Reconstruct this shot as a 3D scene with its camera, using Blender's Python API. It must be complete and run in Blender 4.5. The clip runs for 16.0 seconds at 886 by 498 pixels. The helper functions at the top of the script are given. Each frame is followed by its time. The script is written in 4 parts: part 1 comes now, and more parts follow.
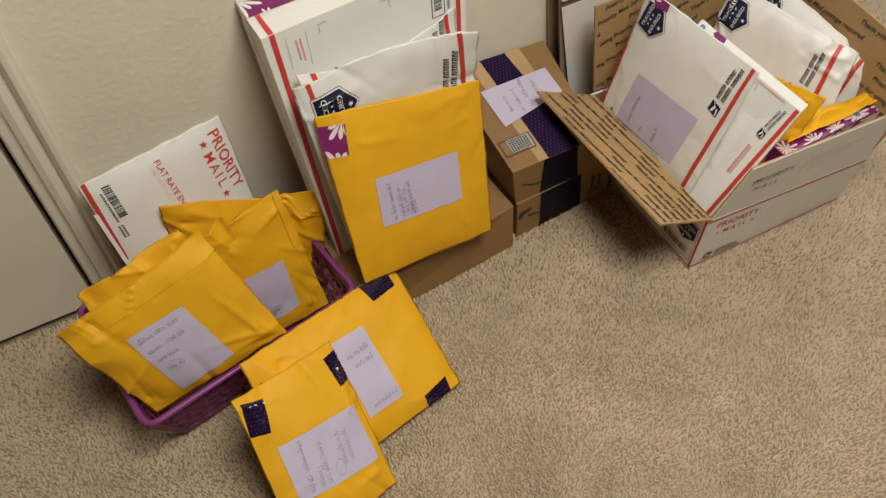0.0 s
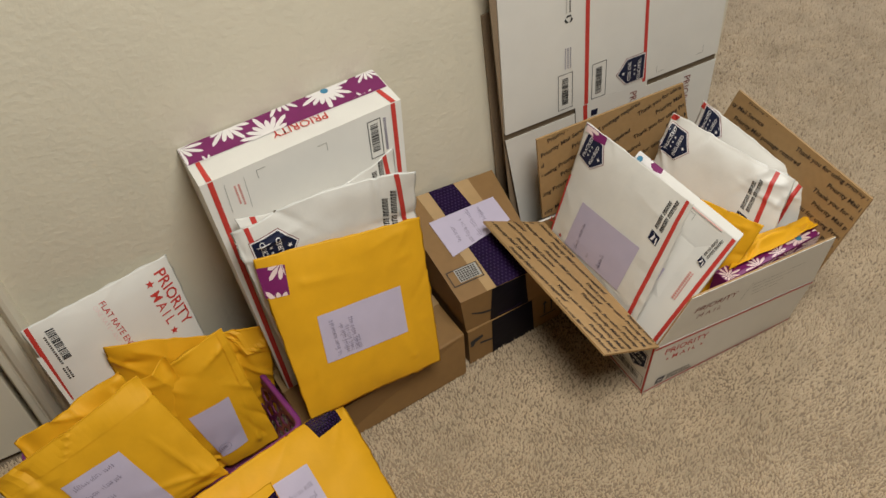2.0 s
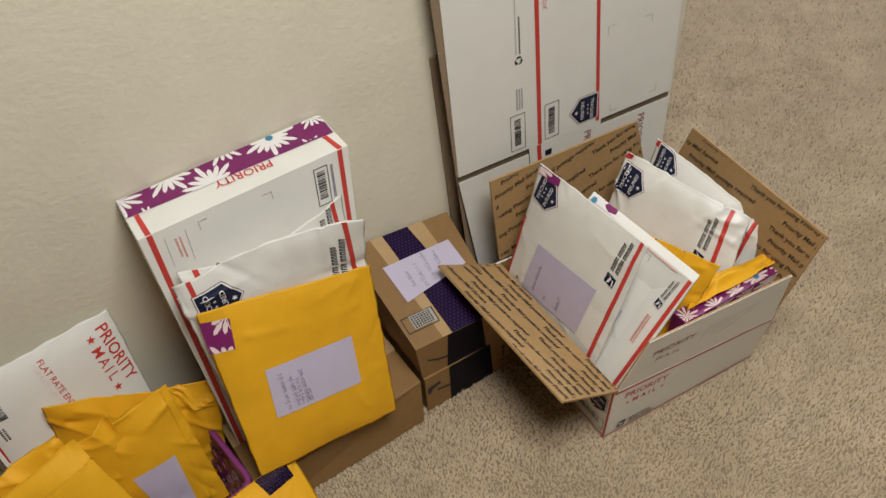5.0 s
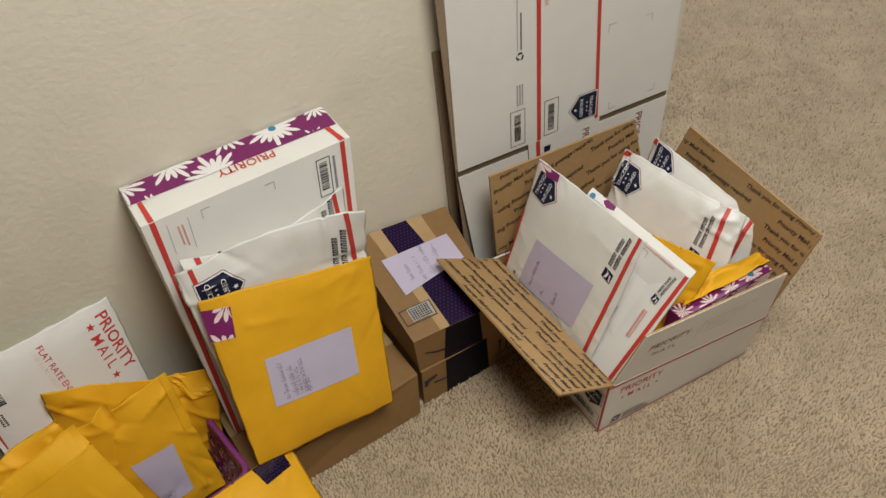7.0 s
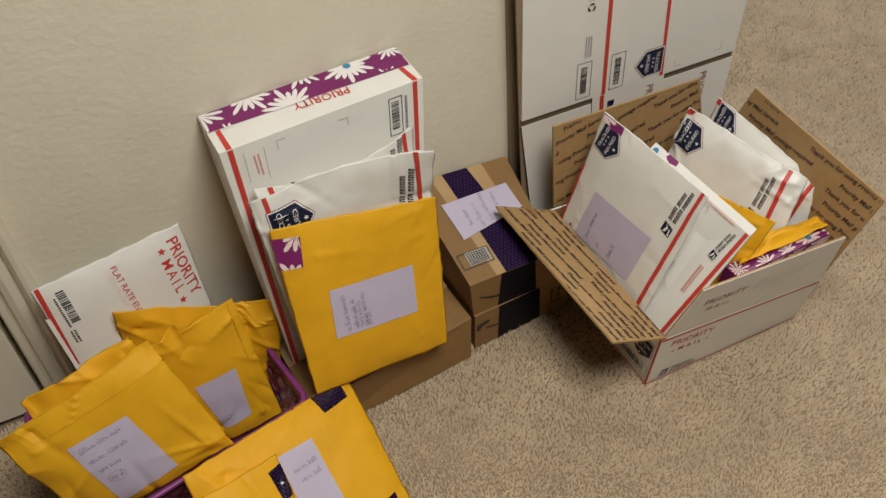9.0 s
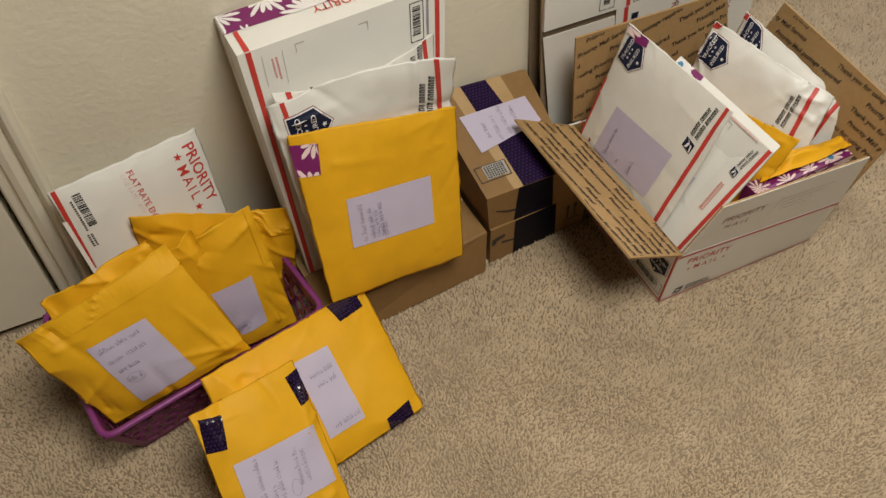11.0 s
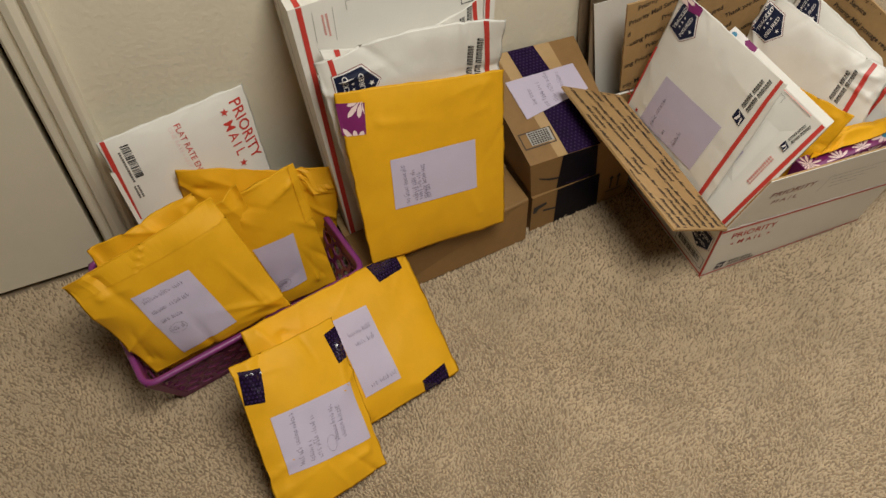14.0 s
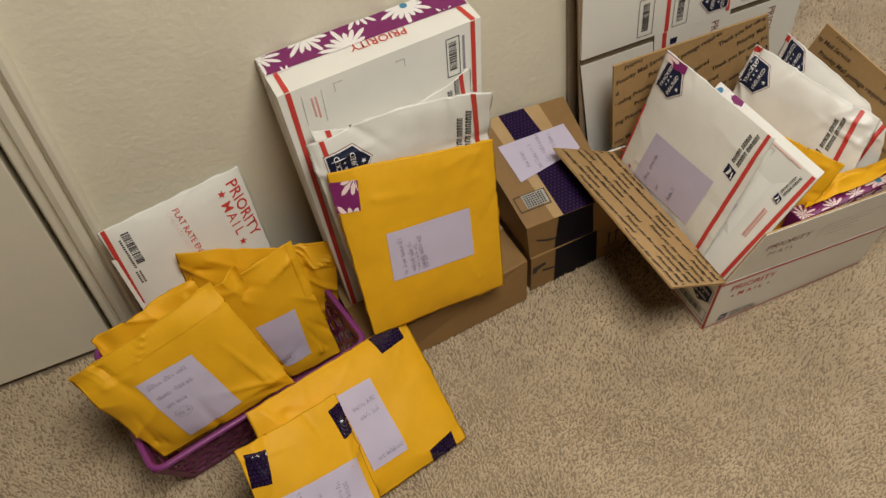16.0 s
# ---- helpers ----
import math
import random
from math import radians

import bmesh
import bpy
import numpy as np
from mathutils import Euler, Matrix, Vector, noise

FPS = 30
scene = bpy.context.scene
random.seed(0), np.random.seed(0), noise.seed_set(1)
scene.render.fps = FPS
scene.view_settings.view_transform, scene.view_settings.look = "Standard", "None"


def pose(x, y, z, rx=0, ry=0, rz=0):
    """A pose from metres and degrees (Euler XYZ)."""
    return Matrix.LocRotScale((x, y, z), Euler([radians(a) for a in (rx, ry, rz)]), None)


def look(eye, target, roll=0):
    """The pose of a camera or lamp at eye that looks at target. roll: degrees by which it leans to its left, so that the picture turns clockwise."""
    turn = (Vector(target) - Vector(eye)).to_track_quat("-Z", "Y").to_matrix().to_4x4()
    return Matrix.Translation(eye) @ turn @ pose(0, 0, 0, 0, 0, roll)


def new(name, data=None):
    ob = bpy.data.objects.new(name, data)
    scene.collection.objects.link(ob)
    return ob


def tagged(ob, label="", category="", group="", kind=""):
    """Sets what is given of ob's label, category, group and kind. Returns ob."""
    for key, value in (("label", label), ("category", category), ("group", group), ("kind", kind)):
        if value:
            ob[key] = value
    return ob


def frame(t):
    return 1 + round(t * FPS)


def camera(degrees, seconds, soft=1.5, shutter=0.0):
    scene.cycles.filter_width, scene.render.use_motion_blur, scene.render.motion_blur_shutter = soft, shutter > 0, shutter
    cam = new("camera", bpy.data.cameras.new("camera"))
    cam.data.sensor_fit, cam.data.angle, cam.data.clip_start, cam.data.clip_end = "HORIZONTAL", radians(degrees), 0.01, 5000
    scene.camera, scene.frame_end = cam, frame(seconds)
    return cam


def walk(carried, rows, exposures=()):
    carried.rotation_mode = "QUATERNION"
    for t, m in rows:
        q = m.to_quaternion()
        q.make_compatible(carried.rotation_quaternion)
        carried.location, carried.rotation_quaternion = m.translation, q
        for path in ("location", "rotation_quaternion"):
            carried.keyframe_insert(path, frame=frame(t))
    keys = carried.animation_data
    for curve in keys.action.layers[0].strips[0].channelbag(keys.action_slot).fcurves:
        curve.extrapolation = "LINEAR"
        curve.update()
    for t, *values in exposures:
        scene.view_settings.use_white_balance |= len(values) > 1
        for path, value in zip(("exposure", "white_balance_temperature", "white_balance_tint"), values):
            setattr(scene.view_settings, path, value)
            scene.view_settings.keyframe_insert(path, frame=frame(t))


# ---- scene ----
cam = camera(54.8, 16.0)
PATH = [
    (0, (0.018, 0.102, 1.258), (0.538, 1.196, -0.333), -2.9),
    (0.5, (0.037, 0.104, 1.271), (0.557, 1.229, -0.299), -3.9),
    (1, (0.082, 0.101, 1.291), (0.625, 1.295, -0.218), -4.4),
    (1.5, (0.118, 0.097, 1.297), (0.7, 1.324, -0.171), -3.9),
    (2, (0.123, 0.093, 1.303), (0.719, 1.336, -0.146), -3.9),
    (2.5, (0.118, 0.091, 1.303), (0.728, 1.333, -0.141), -3.5),
    (3, (0.116, 0.09, 1.303), (0.73, 1.347, -0.126), -3.6),
    (3.5, (0.116, 0.101, 1.305), (0.733, 1.361, -0.121), -3.5),
    (4, (0.144, 0.111, 1.302), (0.754, 1.384, -0.114), -4.4),
    (4.5, (0.176, 0.116, 1.301), (0.827, 1.374, -0.111), -4.1),
    (7, (0.151, 0.109, 1.298), (0.848, 1.349, -0.107), -1.6),
    (7.5, (0.14, 0.105, 1.295), (0.843, 1.343, -0.11), -0.5),
    (8, (0.115, 0.099, 1.293), (0.809, 1.337, -0.117), -0.3),
    (8.5, (0.099, 0.096, 1.29), (0.729, 1.337, -0.146), -1.0),
    (9, (0.077, 0.094, 1.286), (0.696, 1.321, -0.167), -0.4),
    (11.3, (0.054, 0.091, 1.259), (0.596, 1.203, -0.313), 0.6),
    (11.5, (0.053, 0.091, 1.256), (0.59, 1.204, -0.317), 0.9),
    (12, (0.045, 0.091, 1.253), (0.561, 1.207, -0.324), 1.0),
    (12.5, (0.043, 0.092, 1.257), (0.537, 1.208, -0.328), 0.8),
    (13, (0.042, 0.089, 1.252), (0.521, 1.195, -0.343), 0.5),
    (13.5, (0.036, 0.089, 1.253), (0.509, 1.193, -0.347), 0.4),
    (14, (0.038, 0.086, 1.252), (0.498, 1.191, -0.35), -0.3),
    (14.5, (0.042, 0.085, 1.257), (0.492, 1.194, -0.345), -1.0),
    (15, (0.054, 0.094, 1.275), (0.495, 1.2, -0.331), -2.4),
    (15.5, (0.066, 0.105, 1.287), (0.521, 1.26, -0.281), -3.5),
    (16, (0.074, 0.106, 1.29), (0.534, 1.287, -0.257), -4.3),
]
walk(cam, [(t, look(eye, target, roll)) for t, eye, target, roll in PATH], exposures=[(0.0, 0.13, 6600, 10), (1.0, 0.12, 6550, 10), (3.0, 0.02, 6400, 10), (4.5, 0.05, 6300, 10), (7.0, 0.05, 6350, 10), (9.0, 0.0, 6500, 10), (11.5, 0.02, 6750, 10), (16.0, 0.02, 6750, 10)])

# ---------------------------------------------------------------- light
world = bpy.data.worlds.new("world")
scene.world = world
world.use_nodes = True
world.node_tree.nodes["Background"].inputs[0].default_value = (0.9, 0.85, 0.75, 1)
world.node_tree.nodes["Background"].inputs[1].default_value = 0.02


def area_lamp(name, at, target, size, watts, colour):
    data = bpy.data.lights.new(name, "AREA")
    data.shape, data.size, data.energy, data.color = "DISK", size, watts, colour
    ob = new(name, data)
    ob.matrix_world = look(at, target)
    return tagged(ob, "unseen round overhead light above the carpet", "lamp", kind="structure")


area_lamp("unseen_overhead_light", (0.58, 0.08, 2.28), (0.58, 0.16, 0.0), 0.95, 42.0, (0.96, 0.95, 0.89))
# Second one is an added cool fill for the far carpet, no known fixture.
area_lamp("unseen_overhead_light", (2.60, 1.90, 2.38), (2.60, 1.91, 0.0), 0.60, 31.0, (0.92, 0.95, 1.0))


# ---------------------------------------------------------------- materials
def material(name, colour, rough=0.6, vary=0.12, scale=30.0, bump=0.1, bump_scale=300.0, metal=0.0, big=4.0, rand=0.0, spec=0.5, coat=0.0, through_light=0.0):
    m = bpy.data.materials.new(name)
    m.use_nodes = True
    nt = m.node_tree
    b = nt.nodes["Principled BSDF"]
    geo = nt.nodes.new("ShaderNodeNewGeometry")
    n1 = nt.nodes.new("ShaderNodeTexNoise")
    n1.inputs["Scale"].default_value, n1.inputs["Detail"].default_value = scale, 6
    n2 = nt.nodes.new("ShaderNodeTexNoise")
    n2.inputs["Scale"].default_value, n2.inputs["Detail"].default_value = big, 3
    nt.links.new(geo.outputs["Position"], n1.inputs["Vector"])
    nt.links.new(geo.outputs["Position"], n2.inputs["Vector"])
    add = nt.nodes.new("ShaderNodeMath")
    add.operation = "ADD"
    nt.links.new(n1.outputs["Fac"], add.inputs[0])
    nt.links.new(n2.outputs["Fac"], add.inputs[1])
    last = add
    if rand:
        mul = nt.nodes.new("ShaderNodeMath")
        mul.operation = "MULTIPLY_ADD"
        nt.links.new(geo.outputs["Random Per Island"], mul.inputs[0])
        mul.inputs[1].default_value = rand
        nt.links.new(add.outputs[0], mul.inputs[2])
        last = mul
    ramp = nt.nodes.new("ShaderNodeMapRange")
    ramp.inputs["From Min"].default_value, ramp.inputs["From Max"].default_value = 0.6, 1.4 + rand
    ramp.inputs["To Min"].default_value, ramp.inputs["To Max"].default_value = 1 - vary, 1 + vary * 0.5
    nt.links.new(last.outputs[0], ramp.inputs["Value"])
    mix = nt.nodes.new("ShaderNodeVectorMath")
    mix.operation = "SCALE"
    mix.inputs[0].default_value = colour
    nt.links.new(ramp.outputs[0], mix.inputs["Scale"])
    nt.links.new(mix.outputs[0], b.inputs["Base Color"])
    b.inputs["Roughness"].default_value = rough
    b.inputs["Metallic"].default_value = metal
    b.inputs["Specular IOR Level"].default_value = spec
    b.inputs["Coat Weight"].default_value = coat
    b.inputs["Coat Roughness"].default_value = 0.15
    if bump:
        n3 = nt.nodes.new("ShaderNodeTexNoise")
        n3.inputs["Scale"].default_value, n3.inputs["Detail"].default_value = bump_scale, 4
        nt.links.new(geo.outputs["Position"], n3.inputs["Vector"])
        bp = nt.nodes.new("ShaderNodeBump")
        bp.inputs["Strength"].default_value, bp.inputs["Distance"].default_value = bump, 0.002
        nt.links.new(n3.outputs["Fac"], bp.inputs["Height"])
        nt.links.new(bp.outputs["Normal"], b.inputs["Normal"])
    if through_light:
        back = nt.nodes.new("ShaderNodeBsdfTranslucent")
        both = nt.nodes.new("ShaderNodeMixShader")
        nt.links.new(mix.outputs[0], back.inputs["Color"])
        both.inputs["Fac"].default_value = through_light
        nt.links.new(b.outputs["BSDF"], both.inputs[1])
        nt.links.new(back.outputs["BSDF"], both.inputs[2])
        nt.links.new(both.outputs["Shader"], nt.nodes["Material Output"].inputs["Surface"])
    return m


WALL = material("wall_paint", (0.770, 0.710, 0.565), 0.75, 0.06, 12, 0.55, 90, big=1.5)
# Wall paint darkened for unseen walls and ceiling, to weaken bounced light.
DIMWALL = material("dimmed_unseen_paint", (0.36, 0.32, 0.26), 0.75, 0.06, 12, 0.25, 70, big=1.5)
TRIM = material("trim_paint", (0.77, 0.71, 0.58), 0.45, 0.06, 20, 0.05, 200)
DOOR = material("door_paint", (0.76, 0.70, 0.57), 0.5, 0.06, 8, 0.08, 150)
DARK = material("gap_shade", (0.03, 0.02, 0.015), 0.9, 0.1)
# Backing kept darker than the pile: shade between tufts is in its colour.
BACKING = material("carpet_backing_shaded", (0.28, 0.210, 0.140), 0.95, 0.3, 150, 0.4, 500)
PILE = material("carpet_pile", (0.560, 0.440, 0.303), 0.9, 0.24, 30, 0, big=7, rand=0.15, spec=0.03, through_light=0.10)
YELLOW = material("yellow_mailer_paper", (0.790, 0.400, 0.012), 0.58, 0.12, 25, 0.12, 120, big=6, spec=0.28)
WHITE = material("white_poly_mailer", (0.77, 0.745, 0.69), 0.42, 0.07, 30, 0.4, 45)
CARD = material("white_carton", (0.770, 0.745, 0.690), 0.55, 0.05, 25, 0.05, 250)
KRAFT = material("kraft_board", (0.41, 0.25, 0.105), 0.7, 0.12, 90, 0.08, 400)
BROWN = material("brown_carton", (0.255, 0.138, 0.046), 0.68, 0.12, 60, 0.08, 350)
FADED = material("faded_brown_red_print", (0.26, 0.075, 0.06), 0.7, 0.3, 200, 0)
CORE = material("brown_board_core", (0.30, 0.215, 0.135), 0.85, 0.3, 300, 0.3, 400)
EDGE = material("corrugated_edge", (0.16, 0.115, 0.07), 0.85, 0.3, 400, 0.3, 500)
PAPER = material("lilac_label_paper", (0.53, 0.47, 0.60), 0.6, 0.05, 40, 0.06, 200)
INK = material("grey_ink", (0.23, 0.20, 0.28), 0.7, 0.3, 300, 0)
BLACK = material("black_ink", (0.02, 0.02, 0.022), 0.55, 0.2, 80, 0)
PRINT = material("brown_black_print", (0.05, 0.032, 0.022), 0.7, 0.3, 200, 0)
GREY = material("pale_grey_print", (0.42, 0.41, 0.38), 0.6, 0.2, 200, 0)
RED = material("red_print", (0.56, 0.045, 0.035), 0.5, 0.10, 60, 0)
NAVY = material("navy_print", (0.010, 0.014, 0.042), 0.5, 0.2, 80, 0, spec=0.25)
MAROON = material("maroon_print", (0.19, 0.013, 0.115), 0.45, 0.15, 60, 0)
PETAL = material("white_print", (0.80, 0.76, 0.74), 0.5, 0.04, 60, 0)
PINKPETAL = material("pale_pink_print", (0.80, 0.62, 0.60), 0.5, 0.06, 60, 0)
PINKRED = material("thin_red_print", (0.72, 0.30, 0.27), 0.55, 0.1, 60, 0)
BLUE = material("blue_print", (0.05, 0.22, 0.36), 0.5, 0.1, 60, 0)
TAPE = material("dark_purple_tape", (0.013, 0.005, 0.026), 0.2, 0.7, 130, 0.9, 60, big=90, coat=0.3)
CARTONTAPE = material("dark_purple_carton_tape", (0.017, 0.006, 0.036), 0.45, 0.4, 130, 0.3, 55, big=90, spec=0.10)
BLACKTAPE = material("near_black_tape", (0.005, 0.004, 0.009), 0.40, 0.4, 120, 0.2, 60, spec=0.15)
TAPEDOT = material("purple_tape_dots", (0.026, 0.010, 0.055), 0.4, 0.3, 120, 0, spec=0.25)
CLEAR = material("clear_tape_on_kraft", (0.46, 0.30, 0.145), 0.12, 0.08, 60, 0.1, 60, coat=0.6)
PLASTIC = material("purple_plastic", (0.21, 0.034, 0.17), 0.35, 0.08, 60, 0.03, 200)
PLASTIC_DARK = material("dark_red_purple_plastic", (0.15, 0.022, 0.09), 0.4, 0.1, 60, 0.03, 200)


# ---------------------------------------------------------------- helpers of this scene
def finish(name, verts, faces, mat, parent=None, label="", smooth=True, category="", kind=""):
    """One mesh object with its origin at the middle of its box."""
    v = np.array(verts, float)
    mid = (v.min(0) + v.max(0)) / 2
    me = bpy.data.meshes.new(name)
    me.from_pydata([tuple(p) for p in v - mid], [], faces)
    me.materials.append(mat)
    if smooth:
        me.polygons.foreach_set("use_smooth", [True] * len(me.polygons))
    me.update()
    ob = new(name, me)
    ob.location = mid
    if parent is not None:
        ob.parent = parent
        at = Vector(parent.location)
        up = parent.parent
        while up is not None:
            at += Vector(up.location)
            up = up.parent
        ob.location = Vector(mid) - at
    return tagged(ob, label, category, "", kind)


def thing(name, at, label, category, group=""):
    ob = new(name)
    ob.empty_display_size = 0.05
    ob.location = at
    return tagged(ob, label, category, group)


def box_mesh(corners, bevel=0.0015):
    """A bevelled six-sided body from its four lower and four upper corners, both counter-clockwise from above."""
    bm = bmesh.new()
    vs = [bm.verts.new(c) for c in corners]
    for f in ((3, 2, 1, 0), (4, 5, 6, 7), (0, 1, 5, 4), (1, 2, 6, 5), (2, 3, 7, 6), (3, 0, 4, 7)):
        bm.faces.new([vs[i] for i in f])
    bmesh.ops.recalc_face_normals(bm, faces=bm.faces)
    if bevel:
        bmesh.ops.bevel(bm, geom=bm.edges[:], offset=bevel, segments=2, affect="EDGES", profile=0.5)
    bm.verts.index_update()
    verts = [v.co.copy() for v in bm.verts]
    faces = [[v.index for v in f.verts] for f in bm.faces]
    bm.free()
    return verts, faces


def warped_mesh(corners, n=10):
    """The same body with faces that bend evenly between corners that lie in no one plane."""
    c = [Vector(p) for p in corners]
    verts, faces = [], []
    for f in ((3, 2, 1, 0), (4, 5, 6, 7), (0, 1, 5, 4), (1, 2, 6, 5), (2, 3, 7, 6), (3, 0, 4, 7)):
        a, b, d, e = (c[i] for i in f)
        k = len(verts)
        for i in range(n + 1):
            for j in range(n + 1):
                s, q = i / n, j / n
                verts.append((a * (1 - s) + b * s) * (1 - q) + (e * (1 - s) + d * s) * q)
        for i in range(n):
            for j in range(n):
                m = k + i * (n + 1) + j
                faces.append([m, m + n + 1, m + n + 2, m + 1])
    seen, order, joined = {}, [], []
    for v in verts:
        key = (round(v.x, 6), round(v.y, 6), round(v.z, 6))
        if key not in seen:
            seen[key] = len(joined)
            joined.append(v)
        order.append(seen[key])
    return joined, [[order[i] for i in f] for f in faces]


def hexa(name, corners, mat, parent=None, label="", bevel=0.0015, category="", kind=""):
    verts, faces = box_mesh(corners, bevel) if bevel >= 0 else warped_mesh(corners)
    return finish(name, verts, faces, mat, parent, label, False, category, kind)


def block(name, x0, x1, y0, y1, z0, z1, mat, parent=None, label="", bevel=0.0, category="", kind=""):
    c = [(x0, y0, z0), (x1, y0, z0), (x1, y1, z0), (x0, y1, z0), (x0, y0, z1), (x1, y0, z1), (x1, y1, z1), (x0, y1, z1)]
    return hexa(name, c, mat, parent, label, bevel, category, kind)


class Sheet:
    """A four-cornered, slightly puffed face. u runs right from its top left corner, v down, both in metres."""

    def __init__(self, tl, tr, br, bl, puff=0.0, wrinkle=0.0, seed=0.0, sag=0.0, dip=0.0, bumps=()):
        self.c = [Vector(p) for p in (tl, tr, br, bl)]
        tl, tr, br, bl = self.c
        self.w = ((tr - tl).length + (br - bl).length) / 2
        self.h = ((bl - tl).length + (br - tr).length) / 2
        self.n = ((bl - tl) + (br - tr)).cross((tr - tl) + (br - bl)).normalized()
        self.puff, self.wrinkle, self.seed, self.sag = puff, wrinkle, seed, sag
        self.dip, self.bumps = dip, bumps
        self.creases = self.folds() if wrinkle else ()

    def bulge(self, s, t):
        """Flat seam round the edge, then a quick rise to an almost flat face."""
        du, dv = min(s, 1 - s) * self.w, min(t, 1 - t) * self.h
        lip, r = 0.0025, 0.026
        if du <= lip or dv <= lip:
            return 0.0
        return self.puff * (1 - math.exp(-(du - lip) / r)) * (1 - math.exp(-(dv - lip) / r))

    def folds(self):
        """Sharp creases that run in from the edges and corners: start, direction, length, height, width."""
        rng = random.Random(self.seed)
        out = []
        for k in range(16):
            side = k % 4
            if k < 8:
                u, v = rng.choice(((0, 0), (1, 0), (1, 1), (0, 1)))
                u, v = abs(u - rng.uniform(0.0, 0.22)), abs(v - rng.uniform(0.0, 0.22))
            else:
                q = rng.uniform(0.1, 0.9)
                u, v = ((q, 0), (1, q), (q, 1), (0, q))[side]
            a = math.atan2(0.5 - v, 0.5 - u) + rng.uniform(-0.9, 0.9)
            out.append((u * self.w, v * self.h, math.cos(a), math.sin(a), rng.uniform(0.04, 0.11), rng.choice((-1, 1, 1)) * rng.uniform(0.4, 1.0), rng.uniform(0.003, 0.007)))
        return out

    def at(self, u, v, off=0.0, side=1.0):
        s, t = u / self.w, v / self.h
        tl, tr, br, bl = self.c
        p = (tl * (1 - s) + tr * s) * (1 - t) + (bl * (1 - s) + br * s) * t
        d = side * self.bulge(s, t)
        if self.wrinkle:
            q = Vector((u * 9 + self.seed, v * 9, self.seed * 1.7))
            edge = 1.0 + 1.6 * max(0.0, abs(2 * s - 1) - 0.55) + 1.6 * max(0.0, abs(2 * t - 1) - 0.55)
            d += self.wrinkle * 0.8 * edge * (noise.noise(q) + 0.5 * noise.noise(q * 2.7))
            for cu, cv, dx, dy, length, height, width in self.creases:
                along, off_ = (u - cu) * dx + (v - cv) * dy, (u - cu) * -dy + (v - cv) * dx
                if -0.01 < along < length and abs(off_) < width * 4:
                    fade = (1 - along / length) * min(1.0, (along + 0.01) / 0.01)
                    d += self.wrinkle * 1.5 * height * fade * math.exp(-abs(off_) / width)
        d += self.sag * (1 - (2 * s - 1) ** 2)
        for bs, bt, r, height in self.bumps:
            d += height * math.exp(-((s - bs) ** 2 + (t - bt) ** 2) / (r * r))
        if self.dip:
            p = p + (bl - tl).normalized() * (self.dip * math.sin(math.pi * min(max(s, 0), 1)) * (1 - t))
        return p + self.n * (d + off)


def paste(name, sheet, polys, mat, parent, label="", off=0.0009):
    """Flat printed or stuck-on shapes that lie on a sheet: polygons in its (u, v)."""
    verts, faces, known = [], [], {}
    for poly in polys:
        face = []
        for u, v in poly:
            key = (round(u, 6), round(v, 6))
            if key not in known:
                known[key] = len(verts)
                verts.append(sheet.at(u, v, off))
            if known[key] not in face:
                face.append(known[key])
        if len(face) > 2:
            faces.append(face)
    return finish(name, verts, faces, mat, parent, label)


def turn(u0, v0, deg, points):
    c, s = math.cos(radians(deg)), math.sin(radians(deg))
    return [(u0 + x * c - y * s, v0 + x * s + y * c) for x, y in points]


def rect(u, v, w, h, deg=0.0, step=0.006):
    """A rectangle with its top left corner at (u, v), as small cells, so that it follows a puffed sheet."""
    nx, ny = max(1, round(w / step)), max(1, round(h / step))
    out = []
    for i in range(nx):
        for j in range(ny):
            a, b, c, d = w * i / nx, w * (i + 1) / nx, h * j / ny, h * (j + 1) / ny
            out.append(turn(u, v, deg, [(a, c), (b, c), (b, d), (a, d)]))
    return out


def quad_cells(a, b, c, d, n=16):
    """Cells of a free four-cornered patch of a sheet."""
    def mixed(s, t):
        return tuple((a[k] * (1 - s) + b[k] * s) * (1 - t) + (d[k] * (1 - s) + c[k] * s) * t for k in (0, 1))
    return [[mixed(i / n, j / n), mixed((i + 1) / n, j / n), mixed((i + 1) / n, (j + 1) / n), mixed(i / n, (j + 1) / n)] for i in range(n) for j in range(n)]


WORDS = {}


def letters(text, u, v, size, deg=0.0, bold=0.0, shear=0.0):
    """Polygons of a line of text whose baseline starts at (u, v)."""
    key = (text, bold)
    if key not in WORDS:
        cu = bpy.data.curves.new("lettering", "FONT")
        cu.body, cu.size, cu.offset, cu.resolution_u = text, 1.0, bold, 2
        ob = bpy.data.objects.new("lettering", cu)
        me = bpy.data.meshes.new_from_object(ob)
        WORDS[key] = [[(me.vertices[i].co.x, me.vertices[i].co.y) for i in p.vertices] for p in me.polygons]
        bpy.data.objects.remove(ob)
        bpy.data.meshes.remove(me)
    return [turn(u, v, deg, [((x + shear * y) * size, -y * size) for x, y in p]) for p in WORDS[key]]


def star(u, v, r, deg=0.0):
    pts = []
    for k in range(10):
        q = r if k % 2 == 0 else r * 0.42
        pts.append((q * math.sin(k * math.pi / 5), -q * math.cos(k * math.pi / 5)))
    return turn(u, v, deg, pts)


